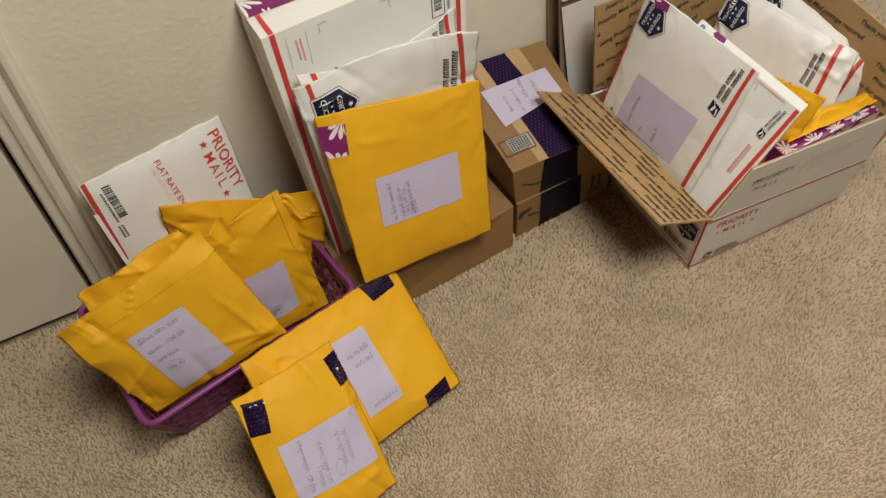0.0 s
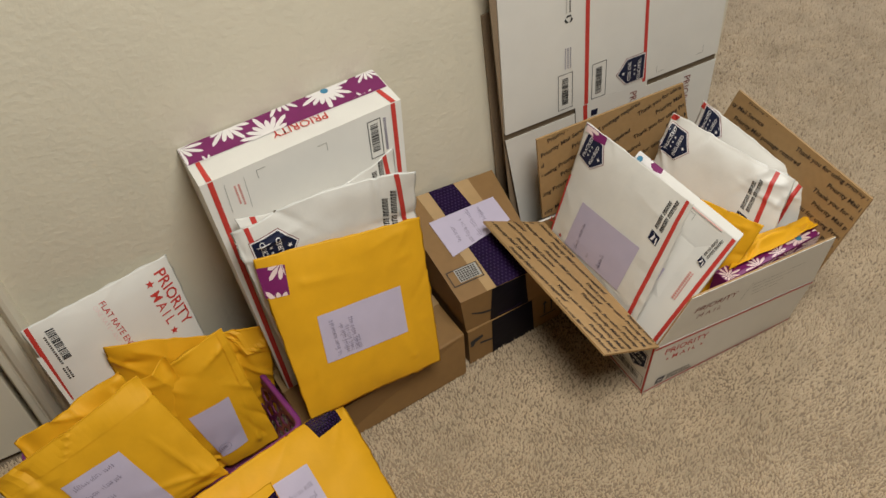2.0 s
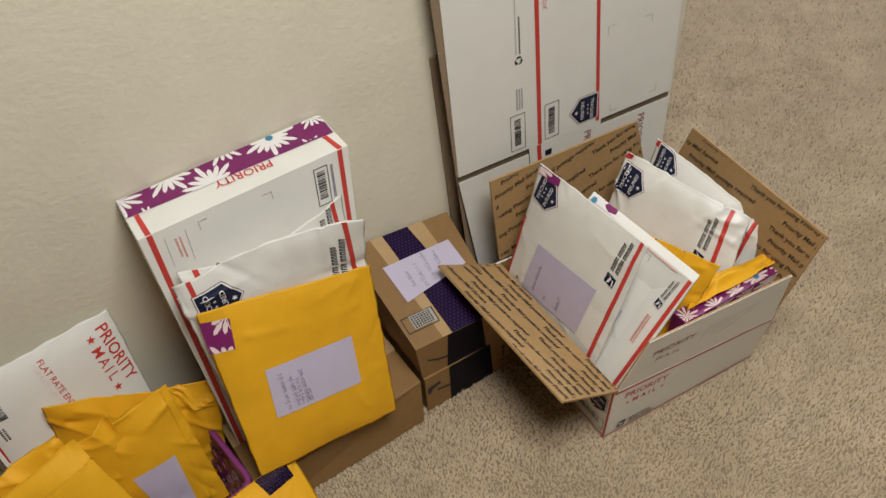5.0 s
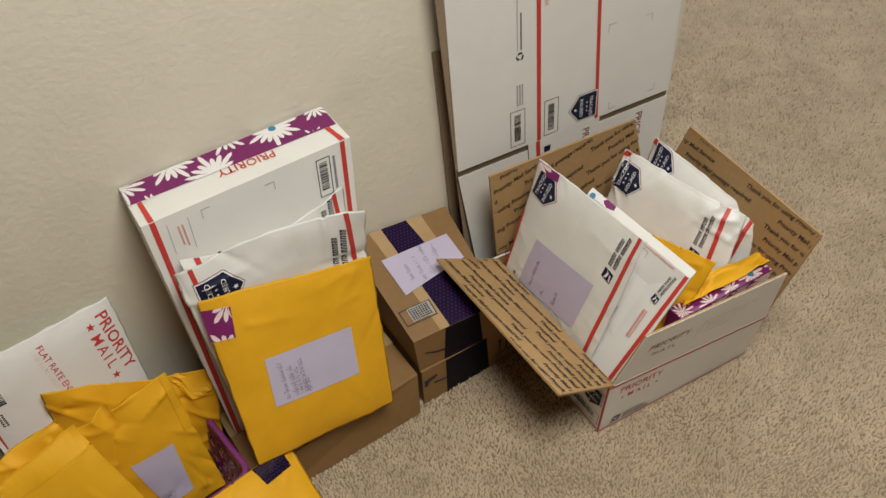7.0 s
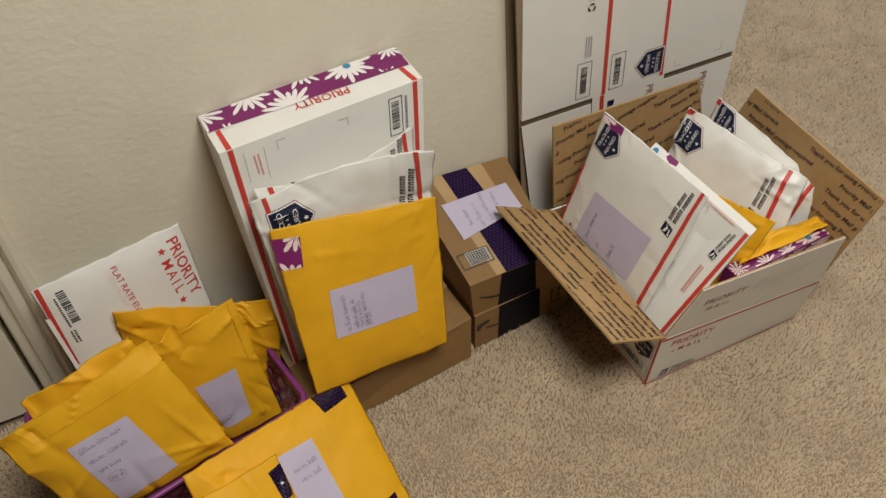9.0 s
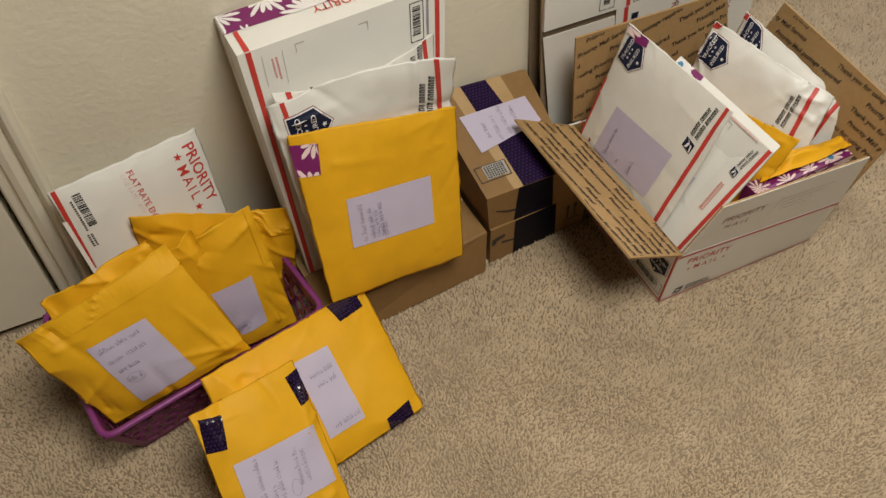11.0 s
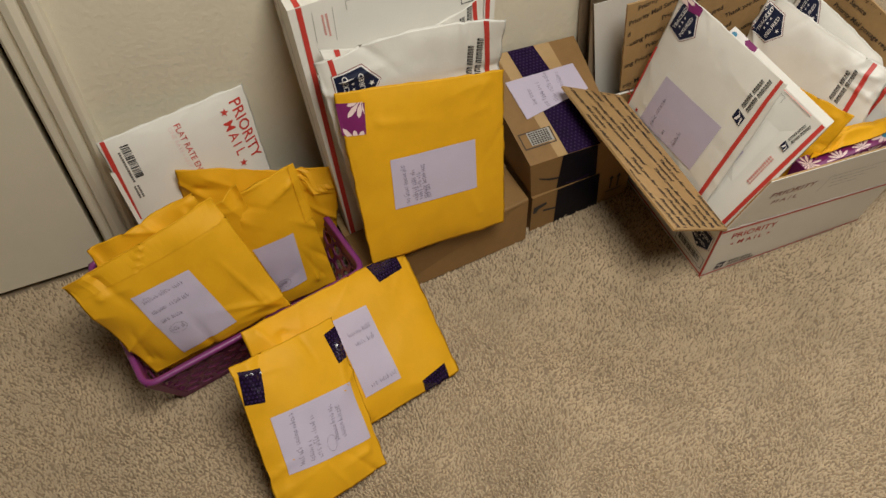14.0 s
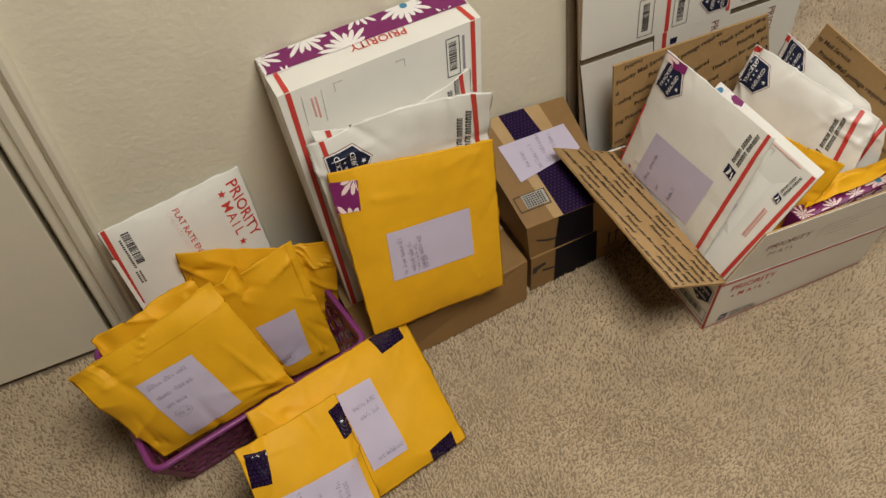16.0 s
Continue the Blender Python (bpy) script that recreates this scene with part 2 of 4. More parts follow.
def clip(poly, u0, u1, v0, v1):
    for axis, value, sign in ((0, u0, 1), (0, u1, -1), (1, v0, 1), (1, v1, -1)):
        out = []
        for i, b in enumerate(poly):
            a = poly[i - 1]
            da, db = (a[axis] - value) * sign, (b[axis] - value) * sign
            if (da < 0) != (db < 0):
                k = da / (da - db)
                out.append((a[0] + (b[0] - a[0]) * k, a[1] + (b[1] - a[1]) * k))
            if db >= 0:
                out.append(b)
        poly = out
        if len(poly) < 3:
            return []
    return poly


def daisy(u, v, r, petals, box, start=0.0, inner=0.16, fat=0.082):
    """Long pointed petals round a centre, cut off at the edges of a printed band."""
    out = []
    for k in range(petals):
        a = start + k * 360 / petals
        L = r * (0.82 + 0.18 * math.sin(k * 2.3 + u * 90))
        w = r * fat
        shape = [(0.0, 0.0), (L * inner, -w * 0.35), (L * 0.55, -w), (L * 0.86, -w * 0.85), (L, 0), (L * 0.86, w * 0.85), (L * 0.55, w), (L * inner, w * 0.35)]
        p = clip(turn(u, v, a, shape), *box)
        if p:
            out.append(p)
    return out


def disc(u, v, r, n=14):
    return [(u + r * math.cos(k * 2 * math.pi / n), v + r * math.sin(k * 2 * math.pi / n)) for k in range(n)]


def barcode(u, v, w, h, seed, along_v=False):
    rng = random.Random(seed)
    out, x = [], 0.0
    length = h if along_v else w
    while x < length - 0.002:
        b = rng.choice((0.0007, 0.0011, 0.0016, 0.0022))
        out.append([(u, v + x), (u + w, v + x), (u + w, v + x + b), (u, v + x + b)] if along_v else [(u + x, v), (u + x + b, v), (u + x + b, v + h), (u + x, v + h)])
        x += b + rng.choice((0.0008, 0.0012, 0.0018))
    return out


def outline(u, v, w, h, t=0.0009):
    return [[(u, v), (u + w, v), (u + w, v + t), (u, v + t)], [(u, v + h - t), (u + w, v + h - t), (u + w, v + h), (u, v + h)],
            [(u, v + t), (u + t, v + t), (u + t, v + h - t), (u, v + h - t)], [(u + w - t, v + t), (u + w, v + t), (u + w, v + h - t), (u + w - t, v + h - t)]]


def ring(u, v, rx, ry, deg=0.0, w=0.0006, n=22):
    """A hand-drawn loop round a note."""
    out = []
    for k in range(n):
        a, b = 2 * math.pi * k / n, 2 * math.pi * (k + 1) / n
        pts = [(q * math.cos(x), q * ry / rx * math.sin(x)) for q, x in ((rx, a), (rx, b), (rx - w, b), (rx - w, a))]
        out.append(turn(u, v, deg, pts))
    return out


def scribble(u, v, deg, lines, seed, height=0.0066):
    """Unreadable handwriting: thin slanted zigzag strokes in words, lines of (along, down, length)."""
    rng = random.Random(seed)
    out = []
    def stroke(p, q, w=0.00034):
        d = math.dist(p, q) or 1e-6
        nx, ny = -(q[1] - p[1]) / d * w, (q[0] - p[0]) / d * w
        out.append(turn(u, v, deg, [(p[0] - nx, p[1] - ny), (q[0] - nx, q[1] - ny), (q[0] + nx, q[1] + ny), (p[0] + nx, p[1] + ny)]))
    for a, d, length in lines:
        x = 0.0
        while x < length:
            for k in range(rng.randint(3, 7)):
                w = rng.uniform(0.0020, 0.0040)
                top, low = d + rng.uniform(0.0, 0.3) * height, d + height * rng.uniform(0.85, 1.1)
                if rng.random() < 0.25:
                    top -= height * 0.4
                mid = (a + x + w * 0.5, low)
                stroke((a + x + 0.0008, top), mid)
                if rng.random() < 0.75:
                    stroke(mid, (a + x + w, (top + low) / 2 + rng.uniform(-0.001, 0.001)))
                if rng.random() < 0.4:
                    stroke((a + x + 0.0006, top), (a + x + w, top + rng.uniform(-0.0006, 0.0006)))
                x += w + 0.0004
                if x > length:
                    break
            x += rng.uniform(0.002, 0.004)
    return out


def shield(sheet, u, v, size, deg, parent):
    """Navy badge with a pointed foot, a thin red and a white line round it, and two words. Middle at (u, v)."""
    def shape(k):
        a, b, c = 0.5 * k, 0.46 * k, 0.62 * k
        return [(-a, -b), (a, -b), (a, b * 0.55), (0, c), (-a, b * 0.55)]
    def cells(k):
        p = shape(k)
        top = ((p[0][0] + p[1][0]) / 2, p[0][1])
        out = []
        for q in ((p[0], top, p[3], p[4]), (top, p[1], p[2], p[3])):
            out += quad_cells(*turn(u, v, deg, [(x * size, y * size) for x, y in q]), 10)
        return out
    paste("badge_outline", sheet, cells(1.11), FADED, parent, "", 0.0008)
    paste("badge_border", sheet, cells(1.075), PETAL, parent, "", 0.0013)
    badge = paste("badge", sheet, cells(1.0), NAVY, parent, "navy blue badge with white lettering", 0.0018)
    polys = []
    for text, y in (("TRACKED", -0.16), ("INSURED", 0.24)):
        o = turn(u, v, deg, [(-0.395 * size, y * size)])[0]
        polys += letters(text, o[0], o[1], size * 0.192, deg, 0.004)
    for k in (-1, 0, 1):
        o = turn(u, v, deg, [(k * 0.17 * size, -0.05 * size)])[0]
        polys.append(star(o[0], o[1], 0.05 * size, deg))
    o = turn(u, v, deg, [(0, 0.42 * size)])[0]
    polys.append(star(o[0], o[1], 0.08 * size, deg))
    paste("badge_lettering", sheet, polys, PETAL, parent, "", 0.0034)


def carrier_mark(sheet, u, v, size, deg, parent):
    """A slanted emblem and two lines of bold bars, the size of the printed name. Starts at (u, v), runs along deg."""
    polys = []
    e = [(0.0, -0.5), (0.95, -0.5), (0.75, 0.5), (-0.2, 0.5)]
    polys.append(turn(u, v, deg, [(x * size, y * size) for x, y in e]))
    paste("emblem", sheet, polys, NAVY, parent)
    cut = [[(0.0, -0.28), (0.62, -0.1), (0.9, -0.32), (0.55, 0.08), (0.1, -0.02)], [(-0.1, 0.3), (0.55, 0.18), (0.5, 0.32), (-0.12, 0.42)]]
    paste("emblem_wing", sheet, [turn(u, v, deg, [(x * size, y * size) for x, y in p]) for p in cut], PETAL, parent, "", 0.001)
    bars = []
    rng = random.Random(7)
    for y, words in ((-0.44, (6, 6)), (0.08, (6, 7))):
        x = 1.25
        for count in words:
            for k in range(count):
                w = rng.uniform(0.15, 0.22)
                o = 0.07
                for a, b in ((0.0, 0.30), (0.63, 0.93)):
                    bars.append(turn(u, v, deg, [((x + a * w + o) * size, y * size), ((x + b * w + o) * size, y * size), ((x + b * w) * size, (y + 0.36) * size), ((x + a * w) * size, (y + 0.36) * size)]))
                bars.append(turn(u, v, deg, [((x + 0.3 * w + o) * size, y * size), ((x + 0.65 * w + o) * size, y * size), ((x + 0.65 * w + o * 0.8) * size, (y + 0.10) * size), ((x + 0.3 * w + o * 0.8) * size, (y + 0.10) * size)]))
                x += w + 0.055
            x += 0.12
    tagged(paste("bold_print", sheet, bars, BLACK, parent, "bold black bars of print"), kind="stuff")


def envelope_body(sheet, mat, parent, name="body", label="", nx=56, ny=56):
    """A padded envelope: puffed front and back that meet in a flat, slightly wavy seam."""
    verts, faces, idx = [], [], {}
    for side in (1, -1):
        for i in range(nx + 1):
            for j in range(ny + 1):
                rim = i in (0, nx) or j in (0, ny)
                if side == -1 and rim:
                    idx[side, i, j] = idx[1, i, j]
                    continue
                s = 0.5 - 0.5 * math.cos(math.pi * i / nx) if 0 < i < nx else i / nx
                t = 0.5 - 0.5 * math.cos(math.pi * j / ny) if 0 < j < ny else j / ny
                s, t = 0.3 * s + 0.7 * i / nx, 0.3 * t + 0.7 * j / ny
                u, v = s * sheet.w, t * sheet.h
                if rim:
                    u += 0.0026 * noise.noise(Vector((v * 40, sheet.seed, 3)))
                    v += 0.0026 * noise.noise(Vector((u * 40, sheet.seed, 8)))
                idx[side, i, j] = len(verts)
                verts.append(sheet.at(u, v, -0.0004 if side == -1 else 0.0, side if side == 1 else -0.8))
    for side in (1, -1):
        for i in range(nx):
            for j in range(ny):
                f = [idx[side, i, j], idx[side, i, j + 1], idx[side, i + 1, j + 1], idx[side, i + 1, j]]
                faces.append(f if side == 1 else f[::-1])
    return finish(name, verts, faces, mat, parent, label)


def mailer(name, sheet, mat, label, category="mailer", group=""):
    ob = thing(name, sheet.at(sheet.w / 2, sheet.h), label, category, group)
    envelope_body(sheet, mat, ob)
    return ob


def slab(name, tl, tr, br, bl, thick, mat, parent, label="", bevel=-1):
    """A thin board; its printed face is the four corners, its thickness goes behind."""
    sh = Sheet(tl, tr, br, bl)
    back = [Vector(p) - sh.n * thick for p in (tl, tr, br, bl)]
    c = [Vector(bl), Vector(br), back[2], back[3], Vector(tl), Vector(tr), back[1], back[0]]
    return hexa(name, c, mat, parent, label, bevel), sh


def raised_flap(sheet, a, b, c, d, parent, mat, lift=0.0022, n=8):
    """A folded-over strip with a real edge: a raised patch of the sheet with sides down to it."""
    verts, faces = [], []
    def spot(i, j, off):
        s, q = i / n, j / n
        return sheet.at(*((a[k] * (1 - s) + b[k] * s) * (1 - q) + (d[k] * (1 - s) + c[k] * s) * q for k in (0, 1)), off)
    for i in range(n + 1):
        for j in range(n + 1):
            verts.append(spot(i, j, lift))
    for i in range(n):
        for j in range(n):
            m = i * (n + 1) + j
            faces.append([m, m + 1, m + n + 2, m + n + 1])
    rim = [(i, 0) for i in range(n)] + [(n, j) for j in range(n)] + [(i, n) for i in range(n, 0, -1)] + [(0, j) for j in range(n, 0, -1)]
    k = len(verts)
    verts += [spot(i, j, -0.0008) for i, j in rim]
    for q, (i, j) in enumerate(rim):
        w = (q + 1) % len(rim)
        faces.append([i * (n + 1) + j, rim[w][0] * (n + 1) + rim[w][1], k + w, k + q])
    return finish("folded_flap", verts, faces, mat, parent, "folded-over flap", False)


def address_label(sheet, corners, parent, lines, deg, seed, loop=None):
    """A lilac paper label with scribbled lines."""
    lab = paste("address_label", sheet, quad_cells(*corners), PAPER, parent, "pale lilac paper label with faint handwriting", 0.0012)
    a, b, c, d = corners
    tagged(paste("handwriting", sheet, scribble(lines[0][0], lines[0][1], deg, lines[1], seed) + (ring(*loop) if loop else []), INK, lab, "", 0.0018), kind="stuff")
    return lab


def tape_patch(name, sheet, a, b, c, d, parent, off=0.0009):
    """Dark purple tape with a faint hexagon print."""
    tape = paste(name, sheet, quad_cells(a, b, c, d), TAPE, parent, "glossy dark purple patterned tape", off)
    w, h = math.dist(a, b), math.dist(a, d)
    dots = []
    for i in range(int(w / 0.0058)):
        for j in range(int(h / 0.0058)):
            s, q = (i + 0.5 + 0.5 * (j % 2)) * 0.0058 / w, (j + 0.5) * 0.0058 / h
            if s < 0.97:
                u, v = ((a[k] * (1 - s) + b[k] * s) * (1 - q) + (d[k] * (1 - s) + c[k] * s) * q for k in (0, 1))
                dots.append(disc(u, v, 0.0019, 6))
    tagged(paste("tape_pattern", sheet, dots, TAPEDOT, tape, "", off + 0.0006), kind="stuff")


# ---------------------------------------------------------------- room
WALL_Y = 1.155
FLOOR_X0, FLOOR_X1, FLOOR_Y0, FLOOR_Y1, CEIL = -2.4, 3.9, -2.6, 3.6, 2.44
block("floor", FLOOR_X0, FLOOR_X1, FLOOR_Y0, FLOOR_Y1, -0.06, -0.004, BACKING, None, "beige carpeted floor", 0, "floor", "structure")
# Unseen ceiling; its dark colour keeps bounce down, as on the outer walls.
block("ceiling", FLOOR_X0, FLOOR_X1, FLOOR_Y0, FLOOR_Y1, CEIL, CEIL + 0.05, DIMWALL, None, "unseen plain ceiling, darkened to cut bounced light", 0, "ceiling", "structure")
block("wall_north", -0.153, 1.279, WALL_Y, WALL_Y + 0.12, -0.004, CEIL, WALL, None, "cream painted wall with fine roller texture", 0, "wall", "structure")
block("wall_over_door", -0.97, -0.153, WALL_Y, WALL_Y + 0.12, 2.04, CEIL, WALL, None, "cream painted wall above the door", 0, "wall", "structure")
block("wall_beside_door", FLOOR_X0, -0.97, WALL_Y, WALL_Y + 0.12, -0.004, CEIL, WALL, None, "cream painted wall beside the door", 0, "wall", "structure")
# Added near-black panel: gives the door gap its shade by colour.
block("gap_shade_panel", -0.97, -0.153, WALL_Y + 0.09, WALL_Y + 0.12, -0.004, 2.04, DARK, None, "near-black panel standing in for shade in the door gap", 0, "wall", "structure")
block("wall_west", FLOOR_X0 - 0.1, FLOOR_X0, FLOOR_Y0, FLOOR_Y1, -0.004, CEIL, DIMWALL, None, "unseen plain wall, darkened to cut bounced light", 0, "wall", "structure")
block("wall_east", FLOOR_X1, FLOOR_X1 + 0.1, FLOOR_Y0, FLOOR_Y1, -0.004, CEIL, DIMWALL, None, "unseen plain wall, darkened to cut bounced light", 0, "wall", "structure")
block("wall_south", FLOOR_X0, FLOOR_X1, FLOOR_Y0 - 0.1, FLOOR_Y0, -0.004, CEIL, DIMWALL, None, "unseen plain wall, darkened to cut bounced light", 0, "wall", "structure")
block("wall_far_north", FLOOR_X0, FLOOR_X1, FLOOR_Y1, FLOOR_Y1 + 0.1, -0.004, CEIL, DIMWALL, None, "unseen plain wall, darkened to cut bounced light", 0, "wall", "structure")
block("door_1", -0.966, -0.1680, WALL_Y - 0.003, WALL_Y + 0.037, 0.012, 2.035, DOOR, None, "closed cream painted flat door", 0.002, "door", "structure")


def casing():
    """Moulded door casing: an upright with a stepped profile."""
    prof = [(-0.158, 0.030), (-0.158, -0.006), (-0.154, -0.012), (-0.146, -0.012), (-0.144, -0.007), (-0.140, -0.007), (-0.138, -0.015), (-0.128, -0.018),
            (-0.118, -0.015), (-0.115, -0.009), (-0.112, -0.016), (-0.106, -0.022), (-0.099, -0.022), (-0.094, -0.016), (-0.091, -0.006), (-0.091, 0.004)]
    verts, faces = [], []
    for z in (-0.003, 2.04):
        verts += [(x, WALL_Y + y, z) for x, y in prof]
    n = len(prof)
    for i in range(n - 1):
        faces.append([i, i + 1, n + i + 1, n + i])
    return finish("door_casing", verts, faces, TRIM, None, "cream painted moulded door casing", False, "trim", "structure")


casing()


# ---------------------------------------------------------------- carpet pile
def carpet():
    """Hundreds of thousands of small leaning yarn tufts, each a rounded, longish cone end, packed side by side."""
    rng = np.random.default_rng(5)
    step = 0.0045
    gx, gy = np.meshgrid(np.arange(-0.75, 2.9, step), np.arange(-0.1, 2.7, step))
    c = np.column_stack((gx.ravel(), gy.ravel())) + rng.normal(0, 0.0012, (gx.size, 2))
    c = c[~((c[:, 1] > WALL_Y - 0.004) & (c[:, 0] < 1.285))]
    # fewer but broader tufts farther off, with no edge between
    far = np.clip((np.hypot(c[:, 0] - 0.5, c[:, 1] - 0.5) - 0.8) / 1.4, 0.0, 1.0)
    gap = 0.05 + 0.09 * np.clip(np.sin(c[:, 0] * 19 + 3 * np.sin(c[:, 1] * 15)) * np.sin(c[:, 1] * 23 + 2 * np.sin(c[:, 0] * 17)), 0, 1)
    keep = rng.uniform(0, 1, len(c)) > 0.30 * far + gap * (1 - far)
    c, far = c[keep], far[keep]
    n = len(c)
    # brushed patches: the pile leans one way over a hand's width, each tuft a little otherwise
    field = 2.2 * np.sin(c[:, 0] * 13 + 2.5 * np.sin(c[:, 1] * 9)) + 1.8 * np.sin(c[:, 1] * 17 + 2 * np.sin(c[:, 0] * 11))
    ang = field + rng.normal(0, 1.0, n)
    lean = rng.uniform(0.0, 0.0040, n)
    tall = rng.uniform(0.0030, 0.0082, n) * (0.9 + 0.2 * np.sin(c[:, 0] * 23 + 2 * np.sin(c[:, 1] * 31)))
    turn_ = ang + rng.normal(0, 0.9, n)
    along, across = rng.uniform(0.0024, 0.0042, n) * (1 + 0.5 * far), rng.uniform(0.0014, 0.0023, n) * (1 + 0.5 * far)
    cx, cy = np.cos(turn_), np.sin(turn_)
    v = np.empty((n, 5, 3))
    for k, (a_, b_) in enumerate(((1, 0), (0, 1), (-1, 0), (0, -1))):
        v[:, k] = np.column_stack((c[:, 0] + cx * along * a_ - cy * across * b_, c[:, 1] + cy * along * a_ + cx * across * b_, np.full(n, -0.0042)))
    v[:, 4] = np.column_stack((c[:, 0] + np.cos(ang) * lean, c[:, 1] + np.sin(ang) * lean, tall))
    loops = (np.arange(n)[:, None] * 5 + np.array([0, 1, 4, 1, 2, 4, 2, 3, 4, 3, 0, 4])[None, :]).astype(np.int32)
    me = bpy.data.meshes.new("carpet_pile")
    me.vertices.add(n * 5)
    me.vertices.foreach_set("co", v.reshape(-1))
    me.loops.add(n * 12)
    me.loops.foreach_set("vertex_index", loops.reshape(-1))
    me.polygons.add(n * 4)
    me.polygons.foreach_set("loop_start", np.arange(0, n * 12, 3, dtype=np.int32))
    me.polygons.foreach_set("use_smooth", [True] * (n * 4))
    me.materials.append(PILE)
    me.update(calc_edges=True)
    me.validate()
    return tagged(new("carpet_pile", me), "beige twisted cut pile carpet with darker flecks", "carpet", "", "stuff")


carpet()


# ---------------------------------------------------------------- brown cartons against the wall
def low_carton():
    """Long low brown carton that carries the leaning mailers."""
    t = thing("brown_carton", (0.40, 1.03, 0), "plain low brown cardboard box on the carpet", "box")
    c = [(0.236, 0.884, 0), (0.5465, 0.910, 0), (0.536, 1.148, 0), (0.215, 1.12, 0)]
    hexa("body", c + [(x, y, 0.094) for x, y, z in [(0.232, 0.882, 0), (0.5540, 0.927, 0), (0.540, 1.148, 0), (0.215, 1.12, 0)]], BROWN, t, "", 0.003)
    top = Sheet((0.215, 1.12, 0.094), (0.540, 1.148, 0.094), (0.554, 0.927, 0.094), (0.232, 0.882, 0.094))
    paste("packing_tape", top, rect(0.0, top.h * 0.40, top.w, 0.05), CLEAR, t, "clear packing tape")
    return t


low_carton()


def taped_carton(name, low, high, label):
    t = thing(name, (sum(p[0] for p in low) / 4, sum(p[1] for p in low) / 4, low[0][2]), label, "box", "stacked cartons")
    hexa("body", list(low) + list(high), BROWN, t, "", -1)
    front = Sheet(high[0], high[1], low[1], low[0])
    right = Sheet(high[1], high[2], low[2], low[1])
    top = Sheet(high[3], high[2], high[1], high[0])
    return t, front, right, top


# the lower of the two stacked cartons
lo = [(0.562, 0.925, 0), (0.772, 0.939, 0), (0.756, 1.148, 0), (0.552, 1.135, 0)]
hi = [(0.562, 0.929, 0.088), (0.772, 0.941, 0.088), (0.756, 1.148, 0.088), (0.554, 1.135, 0.088)]
t, front, right, top = taped_carton("parcel_carton", lo, hi, "brown shipping carton with dark tape, under another")
paste("tape_strip", front, quad_cells((0.0510, 0.0), (0.1400, 0.0), (0.1460, front.h), (0.0505, front.h), 6), BLACKTAPE, t, "glossy near-black tape")
paste("printed_arrow", front, [[(0.004, 0.026), (0.030, 0.022), (0.031, 0.029), (0.014, 0.034), (0.010, 0.042), (0.003, 0.042)]] + [[(0.024, 0.040), (0.051, 0.046), (0.051, 0.050), (0.024, 0.045)]], BLACK, t)
paste("printed_arrow", front, [[(u - 0.0055, 0.030), (u, 0.020), (u + 0.0055, 0.030), (u + 0.0018, 0.030), (u + 0.0018, 0.056), (u - 0.0018, 0.056), (u - 0.0018, 0.030)] for u in (0.170, 0.186)] + [[(0.160, 0.060), (0.196, 0.060), (0.196, 0.063), (0.160, 0.063)]], BLACK, t)

# the upper carton
lo = [(0.5615, 0.934, 0.0885), (0.745, 0.938, 0.0885), (0.748, 1.148, 0.089), (0.552, 1.140, 0.089)]
hi = [(0.5525, 0.934, 0.173), (0.7275, 0.9345, 0.173), (0.7445, 1.1515, 0.226), (0.5400, 1.1500, 0.238)]
t, front, right, top = taped_carton("parcel_carton", lo, hi, "brown shipping carton with purple tape on a second carton")
W, H = top.w, top.h
paste("seam_tape", top, quad_cells((0.040, 0), (0.140, 0), (0.158, H), (0.058, H), 8), CLEAR, t, "shiny brown tape", 0.0004)
paste("tape_strip", top, quad_cells((0.0630, 0), (0.1110, 0), (0.1470, H), (0.0780, H), 8), CARTONTAPE, t, "glossy dark purple patterned tape", 0.0008)
paste("tape_strip", front, quad_cells((0.0640, 0), (0.1340, 0), (0.1290, front.h), (0.0490, front.h), 4), BLACKTAPE, t, "glossy near-black tape")
paste("printed_curve", front, [[(0.016, 0.040), (0.036, 0.050), (0.058, 0.055), (0.058, 0.060), (0.036, 0.055), (0.016, 0.043)]], BLACK, t)
paste("printed_curve", front, [[(0.066, 0.0765), (0.090, 0.0800), (0.116, 0.0740), (0.116, 0.0765), (0.090, 0.0825), (0.066, 0.0785)]], TAPEDOT, t, "faint grey curve on the tape", 0.0018)
dots = []
for i in range(10):
    for j in range(36):
        v = 0.004 + 0.0062 * j
        u = 0.0665 + 0.0150 * v / H + (0.0062 * i + 0.0031 * (j % 2)) * (1 + 0.35 * v / H)
        if u < 0.1085 + 0.036 * v / H and v < H - 0.003:
            dots.append(disc(u, v, 0.0021, 6))
tagged(paste("tape_pattern", top, dots, TAPEDOT, t, "faint hexagon pattern", 0.0014), kind="stuff")
lab = paste("address_label", top, quad_cells((0.0320, 0.0610), (0.1640, 0.0570), (0.1710, 0.1155), (0.0365, 0.1410)), PAPER, t, "pale lilac paper label", 0.0022)
tagged(paste("handwriting", top, scribble(0.052, 0.118, -90, [(0, 0.01, 0.03), (-0.01, 0.03, 0.05), (-0.005, 0.050, 0.06), (0, 0.072, 0.05)], 4), INK, lab, "", 0.0028), kind="stuff")
paste("stamp_ground", top, rect(0.022, 0.1655, 0.045, 0.026), GREY, t, "grey printed ground", 0.0012)
box = paste("printed_stamp", top, outline(0.0062, 0.1640, 0.0640, 0.0320, 0.0022), PRINT, t, "brown printed stamp")
